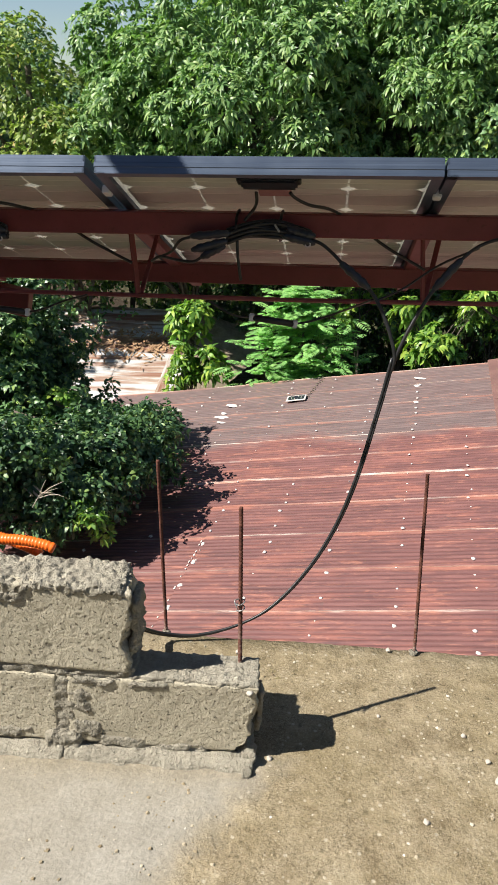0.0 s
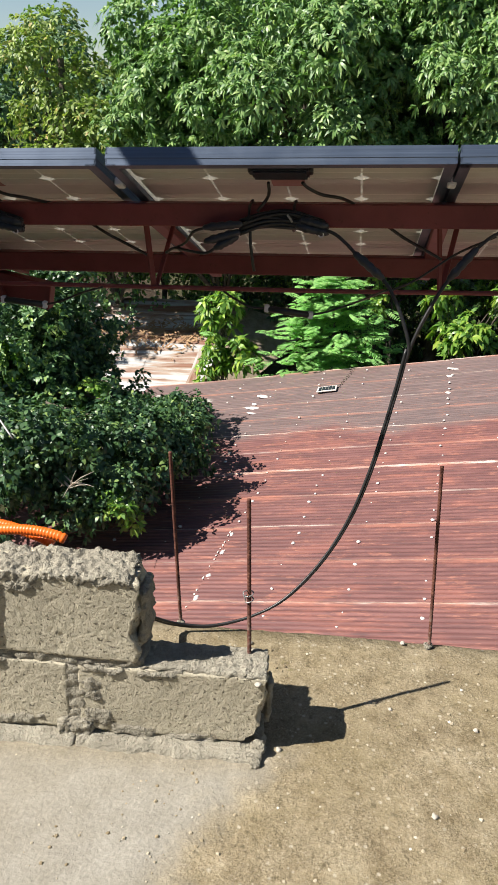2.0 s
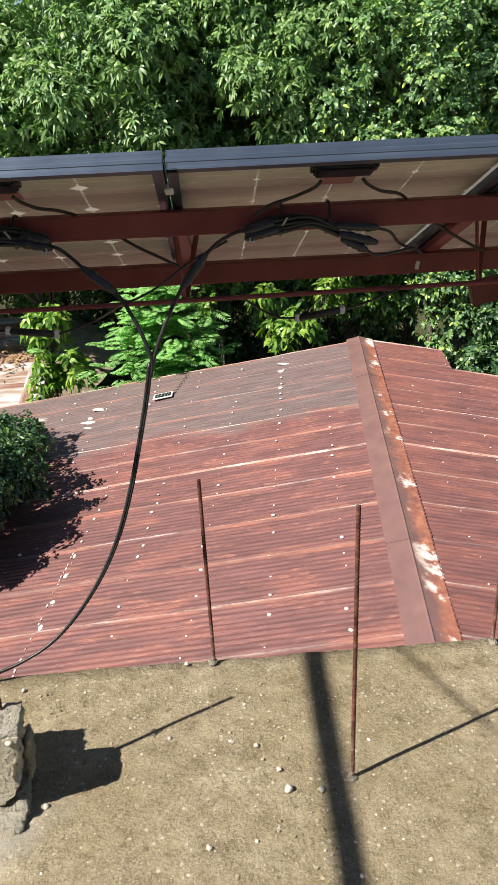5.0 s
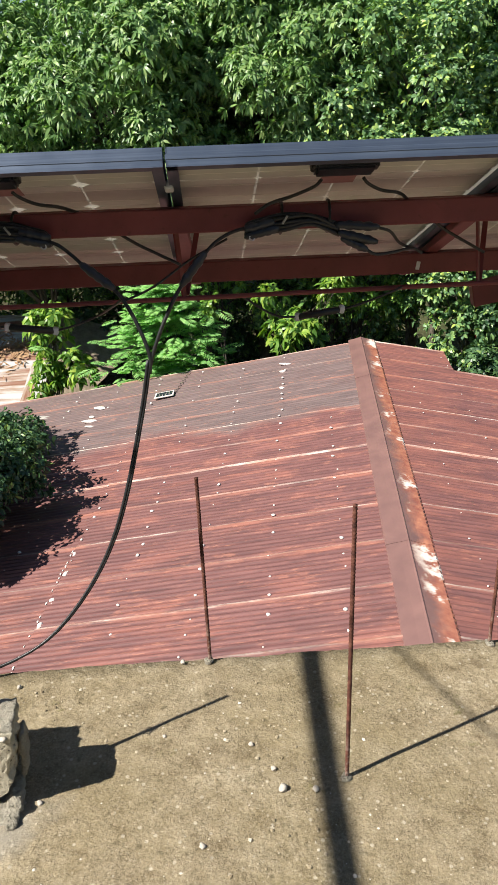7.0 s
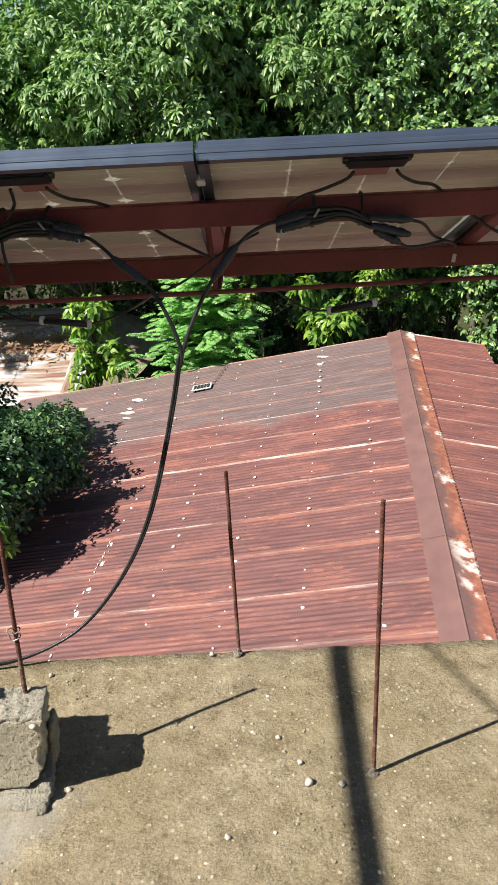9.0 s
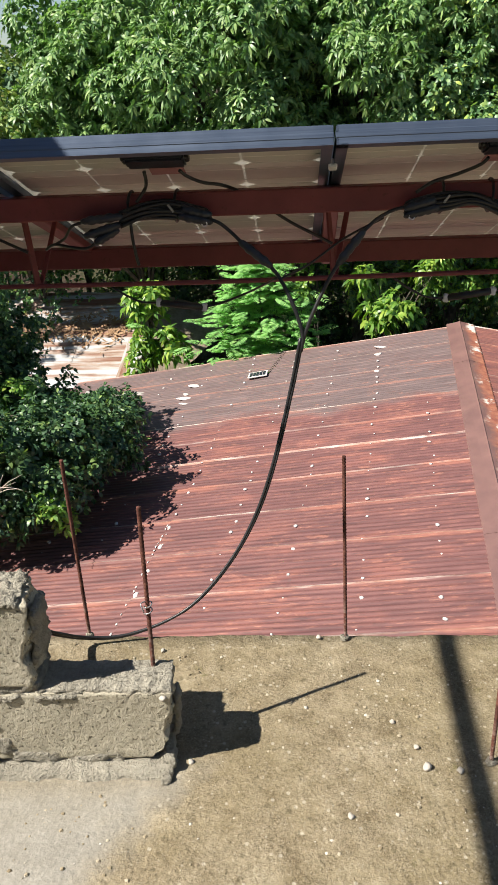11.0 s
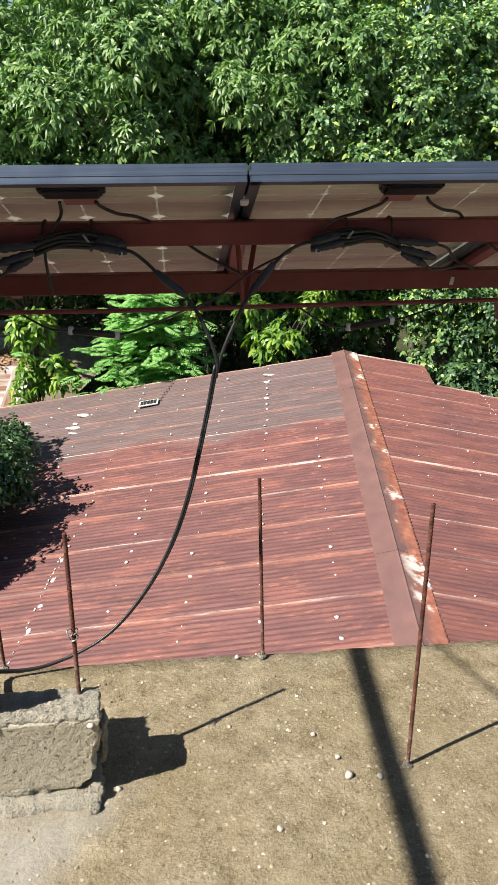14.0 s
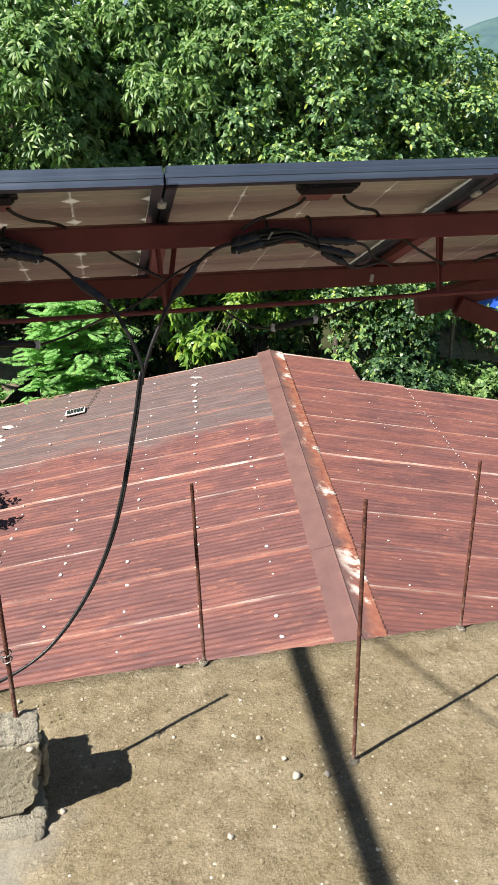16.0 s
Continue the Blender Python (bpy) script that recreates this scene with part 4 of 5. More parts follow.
def build_main_cable():
    c = tagged(empty("drop_cable"), "twin black solar cable hanging from the rack to the slab", "cable")
    j = (0.256, 1.87, 0.742)
    cord("branch", [(0.02, 1.940, 1.008), (0.06, 1.925, 1.000), (0.092, 1.914, 0.978), (0.118, 1.906, 0.953)], c, 0.0042)
    plug("plug", (0.112, 1.907, 0.958), (0.186, 1.900, 0.897), c, 0.0115)
    cord("branch", [(0.182, 1.90, 0.900), (0.205, 1.893, 0.870), (0.235, 1.88, 0.81), j, (0.252, 1.868, 0.70)], c, 0.0046)
    cord("branch", [(0.52, 1.948, 1.020), (0.47, 1.942, 1.012), (0.43, 1.930, 0.995), (0.405, 1.920, 0.975), (0.395, 1.918, 0.965)], c, 0.0042)
    plug("plug", (0.400, 1.918, 0.972), (0.338, 1.905, 0.897), c, 0.0115)
    cord("branch", [(0.341, 1.906, 0.900), (0.318, 1.895, 0.865), (0.285, 1.88, 0.80), (0.262, 1.872, 0.742), (0.250, 1.868, 0.70)], c, 0.0046)
    cord("branch", [(0.205, 1.905, 0.868), (0.27, 1.97, 0.885), (0.36, 2.03, 0.935), (0.45, 2.0, 0.985)], c, 0.003)
    run = [(0.254, 1.87, 0.735), (0.228, 1.85, 0.611), (0.180, 1.80, 0.425), (0.129, 1.77, 0.288), (0.061, 1.73, 0.178), (-0.023, 1.69, 0.091),
           (-0.11, 1.66, 0.046), (-0.211, 1.63, 0.026), (-0.295, 1.60, 0.044), (-0.345, 1.54, 0.105), (-0.41, 1.46, 0.20), (-0.52, 1.40, 0.25)]
    for k, o in enumerate((-0.0036, 0.0036)):
        cord("conductor", [(x + o * 0.9, y + o * 0.3, z + o * 0.4) for x, y, z in run], c, 0.0038)
    return c


build_main_cable()


def build_inline(a, b, tail):
    th = tagged(empty("inline_connector"), "black inline fuse holder with pale taped ends below the rack", "connector", "inline connectors")
    a, b = Vector(a), Vector(b)
    d = (b - a).normalized()
    part("sleeve", tube("sleeve", [a + d * 0.004, a.lerp(b, 0.5), b - d * 0.004], 0.0095, M_BLACK, 10), th)
    for q, s in ((a, -1), (b, 1)):
        part("end_tape", bevel_box("end_tape", (0.015, 0.016, 0.021), M_TAPE, 0.003), th, "pale tape", Matrix.Translation(q) @ pose(0, 0, 0, 0, 8, 5))
    cord("lead", [b, b + Vector((0.05, 0.0, 0.012)), b + Vector((0.12, -0.01, 0.04)), tail], th, 0.003)
    cord("lead", [a, a + Vector((-0.05, 0, 0.004)), a + Vector((-0.10, 0.0, 0.03)), a + Vector((-0.15, 0.0, 0.066))], th, 0.003)


build_inline((-0.13, 2.094, 0.767), (-0.01, 2.104, 0.749), (0.20, 1.92, 0.868))
build_inline((0.628, 2.118, 0.756), (0.743, 2.103, 0.776), (0.90, 2.10, 0.83))
build_inline((-0.896, 2.06, 0.78), (-0.776, 2.07, 0.765), (-0.58, 2.03, 0.83))
tagged(part("cable_tag", bevel_box("cable_tag", (0.012, 0.004, 0.026), M_TAPE, 0.001), m=pose(1.050, 2.550, 0.790, 0, 10, 0)), "small pale tag hanging on the purlin", "tag")


# ---- the neighbouring house and its rusty roof ----
HOUSE = pose(2.119, 6.637, -2.80, 0, 0, -math.degrees(math.atan2(0.0995, 0.995)))   # x down the right slope, y along the ridge
SLOPE = 0.17


def roof_sheet(name, x0, x1, y0, y1, lift=0.0, chalk=1.0, material=None, sx=6):
    """A corrugated sheet; x0 to x1 down the slope, y0 to y1 across the waves. UV: how chalky its lap is, and the way from the lap edge."""
    pitch, amp = 0.076, 0.0062
    ny = int(round((y1 - y0) / pitch * 6))
    verts, faces, uvs = [], [], []
    for i in range(sx + 1):
        x = x0 + (x1 - x0) * i / sx
        for j in range(ny + 1):
            y = y0 + (y1 - y0) * j / ny
            z = -abs(x) * SLOPE + amp * math.cos(2 * math.pi * y / pitch) + lift
            z += 0.010 * noise.noise(Vector((x * 0.8, y * 0.8, 2))) + 0.006 * (y - y0) / (y1 - y0)
            verts.append((x, y, z))
            uvs.append((chalk, y1 - y))
    for i in range(sx):
        for j in range(ny):
            a = i * (ny + 1) + j
            f = (a, a + ny + 1, a + ny + 2, a + 1)
            faces.append(f if x1 > x0 else f[::-1])
    me = mesh_of(name, verts, faces, material or M_ROOF, True)
    lay = me.uv_layers.new(name="UVMap")
    for lp in me.loops:
        lay.data[lp.index].uv = uvs[lp.vertex_index]
    return me


def build_house():
    h = tagged(empty("house", HOUSE), "single-storey house under a faded red corrugated-iron gable roof", "house")
    roof = part("roof", bevel_box("roof", (0.06, 9.4, 0.08), M_WOODP, 0.005, centre=(0, 2.0, -0.08)), h, "rusting red corrugated roof with a broad ridge cap")
    main = [-3.74, -2.21, -0.69, 0.84, 2.39, 3.81, 5.17, 6.86]
    laps = [q for a, b in zip(main[:-1], main[1:]) for q in (a, (a + b) / 2)]
    for k in range(len(laps)):
        y0 = laps[k]
        y1 = (laps[k + 1] if k + 1 < len(laps) else 6.86) + 0.04
        last = k + 1 == len(laps)
        lift = 0.0015 * (len(laps) - k)
        chalk = 1.0 if k % 2 else 0.5
        part("sheet", roof_sheet("sheet", -0.06, -1.42 if k >= 10 else -3.66, y0, y1, lift + 0.012, chalk), roof)
        if k >= 10:
            part("sheet", roof_sheet("sheet", -1.36, -4.62, y0, y1, lift, chalk), roof)
            part("sheet", roof_sheet("sheet", -4.56, -7.3, y0, y1, lift - 0.012, chalk), roof)
        else:
            part("sheet", roof_sheet("sheet", -3.60, -7.3, y0, y1, lift, chalk), roof)
        top = k >= len(laps) - 2
        part("sheet", roof_sheet("sheet", 0.06, 1.50 if top else 2.27, y0, 7.0 if last else y1, lift + 0.012, chalk), roof)
        if last:
            continue
        if top:
            part("sheet", roof_sheet("sheet", 1.44, 2.27, y0, 5.93, lift + 0.006, chalk), roof)
        part("sheet", roof_sheet("sheet", 2.21, 5.6, y0, 5.85 if top else y1, lift, chalk), roof)
    # ridge cap in lengths, each lapping the next
    for k, (a, b) in enumerate(((-3.6, 0.02), (-0.04, 4.96), (4.90, 6.98))):
        verts, faces, n = [], [], int((b - a) / 0.019)
        for j in range(n + 1):
            y = a + (b - a) * j / n
            up = 0.058 + 0.004 * (1 - j / n)
            wave = 0.007 * math.cos(2 * math.pi * y / 0.076)
            for x, z in ((-0.225, -0.225 * SLOPE + up - 0.030), (-0.215, -0.215 * SLOPE + up - 0.012), (-0.10, -0.10 * SLOPE + up - 0.004), (-0.015, up + 0.004), (0.0, up + 0.016), (0.015, up + 0.004),
                         (0.11, -0.11 * SLOPE + up - 0.004), (0.235, -0.235 * SLOPE + up - 0.012), (0.255, -0.255 * SLOPE + up - 0.026 + wave)):
                verts.append((x, y, z + 0.004 * noise.noise(Vector((x * 4, y * 1.5, 9)))))
        for j in range(n):
            for i in range(8):
                c = j * 9 + i
                faces.append((c, c + 1, c + 10, c + 9))
        part("ridge_cap", mesh_of("ridge_cap", verts, faces, M_CAP, False), roof, "sheet-metal ridge cap with rust along one flange")
    # sealant dabs over the roofing nails, row by row
    rng = random.Random(11)
    dabs = []
    for s in range(4):
        bm = bmesh.new()
        bmesh.ops.create_icosphere(bm, subdivisions=1, radius=0.0175)
        for v in bm.verts:
            v.co *= 1 + 0.5 * noise.noise(v.co * 60 + Vector((s * 5, 0, 0)))
            v.co.z *= 0.5
        me = bpy.data.meshes.new("nail_dab")
        bm.to_mesh(me)
        bm.free()
        me.materials.append(M_WHITE)
        me.polygons.foreach_set("use_smooth", [True] * len(me.polygons))
        dabs.append(me)
    for side, rows in ((-1, (0.64, 1.37, 2.10, 2.85, 3.62, 4.4, 5.15)), (1, (0.66, 1.40, 2.22, 3.0, 3.9))):
        for x in rows:
            y = -1.7
            while y < (6.7 if side < 0 or x < 1.5 else 5.7):
                y += rng.choice((0.228, 0.304, 0.304, 0.38, 0.456)) * (1 if side < 0 else 1.6)
                yy = round(y / 0.076) * 0.076
                if yy > (6.8 if side < 0 or x < 1.5 else 5.8):
                    break
                if x > 3.3 and yy < 0.3 and side < 0:
                    continue
                if yy > 3.7 and rng.random() < 0.45:
                    continue
                big = rng.choice((0.6, 0.9, 1.2, 1.5)) * (1 if side < 0 else 0.6)
                part("nail_dab", rng.choice(dabs), roof, m=pose(side * x + rng.uniform(-0.025, 0.025), yy, -x * SLOPE + 0.038, 0, 0, rng.uniform(0, 360)) @ Matrix.Scale(big, 4))
    for k, (x, y, sx, sy) in enumerate(((-4.57, 5.63, 0.11, 0.06), (-4.60, 5.05, 0.12, 0.05), (-4.62, 5.25, 0.05, 0.05), (-1.36, 6.3, 0.09, 0.06), (-1.38, 5.1, 0.05, 0.05), (-4.55, 4.8, 0.07, 0.04), (-1.40, 5.9, 0.05, 0.05), (-3.63, 0.3, 0.03, 0.06), (-3.63, -0.2, 0.03, 0.05), (-3.63, -0.6, 0.03, 0.05), (-3.64, 0.7, 0.02, 0.04))):
        part("sealant_patch", pebble_mesh("sealant_patch", 1.0, M_WHITE, k, 1.0), roof, "smear of white sealant", pose(x, y, -abs(x) * SLOPE + 0.024) @ Matrix.Diagonal((sx, sy, 0.014, 1)))
    # chalky dashes where sheet ends meet
    for x, ya, yb in ((2.285, -1.2, 5.8), (-3.675, -1.6, 0.7)):
        y = ya
        while y < yb:
            y += rng.choice((0.076, 0.076, 0.152, 0.228))
            part("sealant_dash", rng.choice(dabs), roof, m=pose(x + rng.uniform(-0.012, 0.008), y, -abs(x) * SLOPE + 0.026) @ Matrix.Diagonal((rng.uniform(0.35, 0.7), rng.uniform(0.8, 1.9), 0.4, 1)))
    for nm, size, c in (("house_wall", (0.12, 8.8, 1.7), (-6.7, 1.8, -2.0)), ("house_wall", (0.12, 8.0, 1.9), (5.0, 1.6, -1.85)), ("house_wall", (11.6, 0.12, 1.9), (-0.85, 5.7, -1.9)), ("house_wall", (11.6, 0.12, 1.9), (-0.85, -2.6, -1.9))):
        part(nm, bevel_box(nm, size, M_WALLP, 0.01, centre=c), h)
    for x, y0, y1 in ((-0.64, -3.5, 6.7), (-2.1, -3.5, 6.7), (-3.62, -3.5, 6.7), (-5.15, -3.5, 6.7), (0.66, -3.5, 6.7), (2.22, -3.5, 5.7), (3.9, -3.5, 5.7)):
        part("roof_purlin", bevel_box("roof_purlin", (0.05, y1 - y0, 0.06), M_WOODP, 0.004, centre=(x, (y0 + y1) / 2, -abs(x) * SLOPE - 0.05)), h)
    part("fascia", bevel_box("fascia", (1.5, 0.03, 0.14), M_WOODP, 0.004), h, m=pose(0.76, 7.02, -0.19, 0, math.degrees(math.atan(SLOPE)), 0))
    return h


build_house()


def build_lamp_panel():
    p = tagged(empty("lamp_panel", HOUSE @ pose(-3.43, 5.70, -3.43 * SLOPE + 0.045, 0, -math.degrees(math.atan(SLOPE)), 4)), "small white-framed solar lamp panel lying on the rusty roof", "solar panel")
    part("frame", bevel_box("frame", (0.34, 0.24, 0.018), M_WHITE, 0.004), p)
    for a in range(5):
        for b in range(2):
            part("cell", bevel_box("cell", (0.052, 0.088, 0.002), M_PLUG, 0.0), p, m=pose((a - 2) * 0.058, (b - 0.5) * 0.096, 0.011))
    pts = [(0.17, 0.05, 0.0)]
    for k in range(16):
        f = k / 15
        pts.append((0.19 + 0.20 * f + 0.016 * (-1) ** k, 0.10 + 1.02 * f, -0.02 + 0.01 * (k % 2)))
    part("lead", tube("lead", smooth_path(pts, 2), 0.005, M_BARK, 6), p)


build_lamp_panel()


# ---- outbuildings ----
def build_shed():
    s = tagged(empty("shed"), "low shed with a whitish rusting corrugated roof strewn with dead leaves", "shed")

    def sheet(a, b, c, d, n, m, amp, material, name="roof_sheet"):
        # corners: near left, near right, far left, far right
        a, b, c, d = map(Vector, (a, b, c, d))
        verts, faces = [], []
        for i in range(n + 1):
            for j in range(m + 1):
                u, v = i / n, j / m
                p = a.lerp(b, u).lerp(c.lerp(d, u), v)
                p.z += amp * math.cos(v * m * 1.0472) + 0.02 * noise.noise(p * 1.5)
                verts.append(p)
        for i in range(n):
            for j in range(m):
                k = i * (m + 1) + j
                faces.append((k, k + m + 1, k + m + 2, k + 1))
        return part(name, mesh_of(name, verts, faces, material, True), s)
    for k in range(4):
        x0, x1 = -9.2 + k * 1.38, -9.2 + (k + 1) * 1.38 + 0.05
        sheet((x0, 14.75, -4.36 - 0.004 * k), (x1, 14.75, -4.36), (x0, 18.2, -3.22 - 0.004 * k), (x1, 18.2, -3.22), 4, 150, 0.013, M_SHED)
    sheet((-3.66, 14.75, -4.36), (-2.9, 15.5, -4.6), (-3.66, 18.2, -3.22), (-1.6, 18.4, -3.9), 6, 40, 0.01, M_THATCH, "side_sheet")
    part("hip_cap", beam_between("hip_cap", (-3.66, 14.72, -4.33), (-3.66, 16.3, -3.80), 0.42, 0.03, M_SHED)[0], s, "grey zinc hip cap", beam_between("hip_cap_pose", (-3.70, 14.75, -4.33), (-3.66, 16.3, -3.80), 0.42, 0.03, M_SHED)[1])
    for nm, size, c in (("shed_wall", (5.2, 0.1, 1.0), (-6.4, 15.1, -4.95)), ("shed_wall", (0.1, 3.0, 1.1), (-3.75, 16.6, -4.95)), ("shed_wall", (5.2, 0.1, 1.9), (-6.4, 18.0, -4.5))):
        part(nm, bevel_box(nm, size, M_WALLP, 0.01, centre=c), s)
    rng = random.Random(3)
    verts, faces = [], []
    for _ in range(800):
        x, y = rng.uniform(-8.2, -3.9), rng.gauss(16.75, 0.33)
        if not 15.7 < y < 18.1:
            continue
        z = -4.36 + (y - 14.75) * 0.3304 + 0.02 + rng.random() * 0.03
        a, l, w = rng.random() * 6.28, rng.uniform(0.06, 0.12), rng.uniform(0.015, 0.03)
        k = len(verts)
        cx, sx = math.cos(a), math.sin(a)
        for u, v, q in ((-l, 0, 0), (0, w, 0.02 * rng.random()), (l, 0, 0.01), (0, -w, 0.02 * rng.random())):
            verts.append((x + u * cx - v * sx, y + u * sx + v * cx, z + q + (u * sx + v * cx) * 0.33))
        faces.append((k, k + 1, k + 2, k + 3))
    tagged(part("dry_leaves", mesh_of("dry_leaves", verts, faces, M_DRY)), "brown dead leaves drifted on the shed's roof", "leaves", kind="stuff")


build_shed()


def build_hut():
    h = tagged(empty("hut"), "small open hut with a sagging pale thatch roof among bushes", "hut")
    for k in range(7):
        x = 7.5 + k * 0.34
        me, m = beam_between("roof_slat", (x, 16.4, -4.02 - 0.05 * k), (x + 0.25, 18.2, -3.35 - 0.04 * k), 0.30, 0.05, M_THATCH, 0.012)
        part("roof_slat", me, h, m=m)
    for x, y in ((7.6, 16.8), (9.6, 16.8), (7.8, 18.1), (9.8, 18.1)):
        me, m = beam_between("post", (x, y, GROUND_Z - 0.05), (x, y, -3.2 if y > 17 else -3.95), 0.12, 0.12, M_WOODP, 0.01)
        part("post", me, h, m=m)
    me, m = beam_between("log", (9.2, 16.5, -4.1), (8.6, 18.0, -2.7), 0.22, 0.22, M_BARK, 0.05)
    part("log", me, h, "leaning pale log", m)
    verts, faces = [], []
    for i in range(9):
        for j in range(5):
            verts.append((7.35 + i * 0.22, 15.9 + 0.1 * math.sin(i * 1.3 + j), -2.30 - j * 0.12 + 0.04 * math.sin(i * 2.1)))
    for i in range(8):
        for j in range(4):
            a = i * 5 + j
            faces.append((a, a + 5, a + 6, a + 1))
    me = mesh_of("tarp", verts, faces, M_BLUE, True)
    part("tarp", me, h, "strip of blue tarpaulin")
    me, m = beam_between("pole", (7.45, 15.95, GROUND_Z - 0.05), (7.45, 15.95, -2.2), 0.07, 0.07, M_WOODP, 0.01)
    part("pole", me, h, m=m)


build_hut()


# ---- plants ----
def leaf_arrays(base, direction, up, length, width, droop, rng):
    """Six points and four triangles a leaf, an arching blade; all arguments are arrays over the leaves."""
    n = len(base)
    d = direction / np.linalg.norm(direction, axis=1, keepdims=True)
    s = np.cross(d, up)
    s /= np.linalg.norm(s, axis=1, keepdims=True) + 1e-9
    w = np.cross(s, d)
    L, W = length[:, None], width[:, None]
    sag = (length * droop)[:, None] * np.array((0, 0, 1.0))
    p1 = base + d * L * 0.28 + w * L * 0.05
    p2 = base + d * L * 0.66 + w * L * 0.03 - sag * 0.42
    tip = base + d * L * 0.96 - w * L * 0.04 - sag * 1.15
    v = np.stack((base, p1 + s * W * 0.46, p1 - s * W * 0.46, p2 + s * W * 0.44, p2 - s * W * 0.44, tip), 1).reshape(-1, 3)
    k = (np.arange(n) * 6)[:, None]
    f = np.concatenate((k + np.array([[0, 2, 1]]), k + np.array([[1, 2, 4]]), k + np.array([[1, 4, 3]]), k + np.array([[3, 4, 5]])), 1).reshape(-1, 3)
    return v, f


def tri_mesh(name, v, f, material):
    me = bpy.data.meshes.new(name)
    me.vertices.add(len(v))
    me.vertices.foreach_set("co", v.astype(np.float32).ravel())
    me.loops.add(f.size)
    me.loops.foreach_set("vertex_index", f.astype(np.int32).ravel())
    me.polygons.add(len(f))
    me.polygons.foreach_set("loop_start", np.arange(0, f.size, 3, dtype=np.int32))
    me.update(calc_edges=True)
    me.materials.append(material)
    return me


def lumps_in(centre, radii, count, size, rng, low=-0.9):
    """Lumps of foliage over an ellipsoid's shell."""
    out = []
    c, r = np.array(centre), np.array(radii)
    while len(out) < count:
        d = rng.normal(size=3)
        d /= np.linalg.norm(d)
        if d[2] < low:
            continue
        out.append((c + d * r * rng.uniform(0.62, 1.0), size * rng.uniform(0.7, 1.25), d))
    return out


def crown_mesh(name, lumps, rosettes, leaves, length, width, droop, material, rng, spread=0.75, inner=0.25):
    """Rosettes of leaves on the shells of lumps."""
    C, A = [], []
    for c, r, out in lumps:
        n = int(rosettes * r * r)
        d = rng.normal(size=(n, 3)) + np.array(out) * 0.5 + np.array((0, 0, 0.3))
        d /= np.linalg.norm(d, axis=1, keepdims=True)
        rad = r * (1 - inner * rng.random(n) ** 1.5) * (1 + 0.18 * np.sin(d[:, 0] * 5 + d[:, 1] * 7 + c[0]))
        C.append(c + d * rad[:, None] * np.array((1, 1, 0.85)))
        A.append(d + np.array((0, 0, 0.35)))
    C, A = np.concatenate(C), np.concatenate(A)
    A /= np.linalg.norm(A, axis=1, keepdims=True)
    n = len(C)
    C, A = np.repeat(C, leaves, 0), np.repeat(A, leaves, 0)
    m = len(C)
    t = rng.normal(size=(m, 3))
    t -= A * (t * A).sum(1, keepdims=True)
    t /= np.linalg.norm(t, axis=1, keepdims=True)
    out = A * rng.uniform(0.1, 0.9, (m, 1)) + t * spread
    out[:, 2] -= 0.15
    L = length * rng.uniform(0.65, 1.2, m)
    v, f = leaf_arrays(C + t * 0.01, out, A + rng.normal(size=(m, 3)) * 0.35, L, width * rng.uniform(0.75, 1.25, m), droop * rng.uniform(0.4, 1.4, m), rng)
    return tri_mesh(name, v, f, material)


def trunk_mesh(name, base, top, r0, limbs, rng, material=None):
    """A tapered trunk with limbs to the given points, one mesh."""
    V, F = [], []

    def add(path, ra, rb):
        k = len(V)
        n, sides = len(path), 8
        for i, p in enumerate(path):
            d = (path[min(i + 1, n - 1)] - path[max(i - 1, 0)]).normalized()
            s = d.orthogonal().normalized()
            w = s.cross(d)
            r = ra + (rb - ra) * i / (n - 1)
            r *= 1 + 0.15 * noise.noise(p * 3)
            for q in range(sides):
                a = 6.2832 * q / sides
                V.append(p + (s * math.cos(a) + w * math.sin(a)) * r)
        for i in range(n - 1):
            for q in range(sides):
                F.append((k + i * sides + q, k + i * sides + (q + 1) % sides, k + (i + 1) * sides + (q + 1) % sides, k + (i + 1) * sides + q))
    base, top = Vector(base), Vector(top)
    wob = lambda p, a: p + Vector((noise.noise(p * 0.9), noise.noise(p * 0.9 + Vector((7, 1, 2))), 0)) * a
    main = [wob(base.lerp(top, i / 9), 0.15 * min(1, i / 3)) for i in range(10)]
    add(main, r0, r0 * 0.35)
    for q, p in enumerate(limbs):
        p = Vector(p)
        st = main[4 + q % 5]
        mid = st.lerp(p, 0.5) + Vector((0, 0, 0.12 * (p - st).length))
        add([st, st.lerp(mid, 0.5), mid, mid.lerp(p, 0.5), p], r0 * 0.32, r0 * 0.06)
    return mesh_of(name, V, F, material or M_BARK, True)


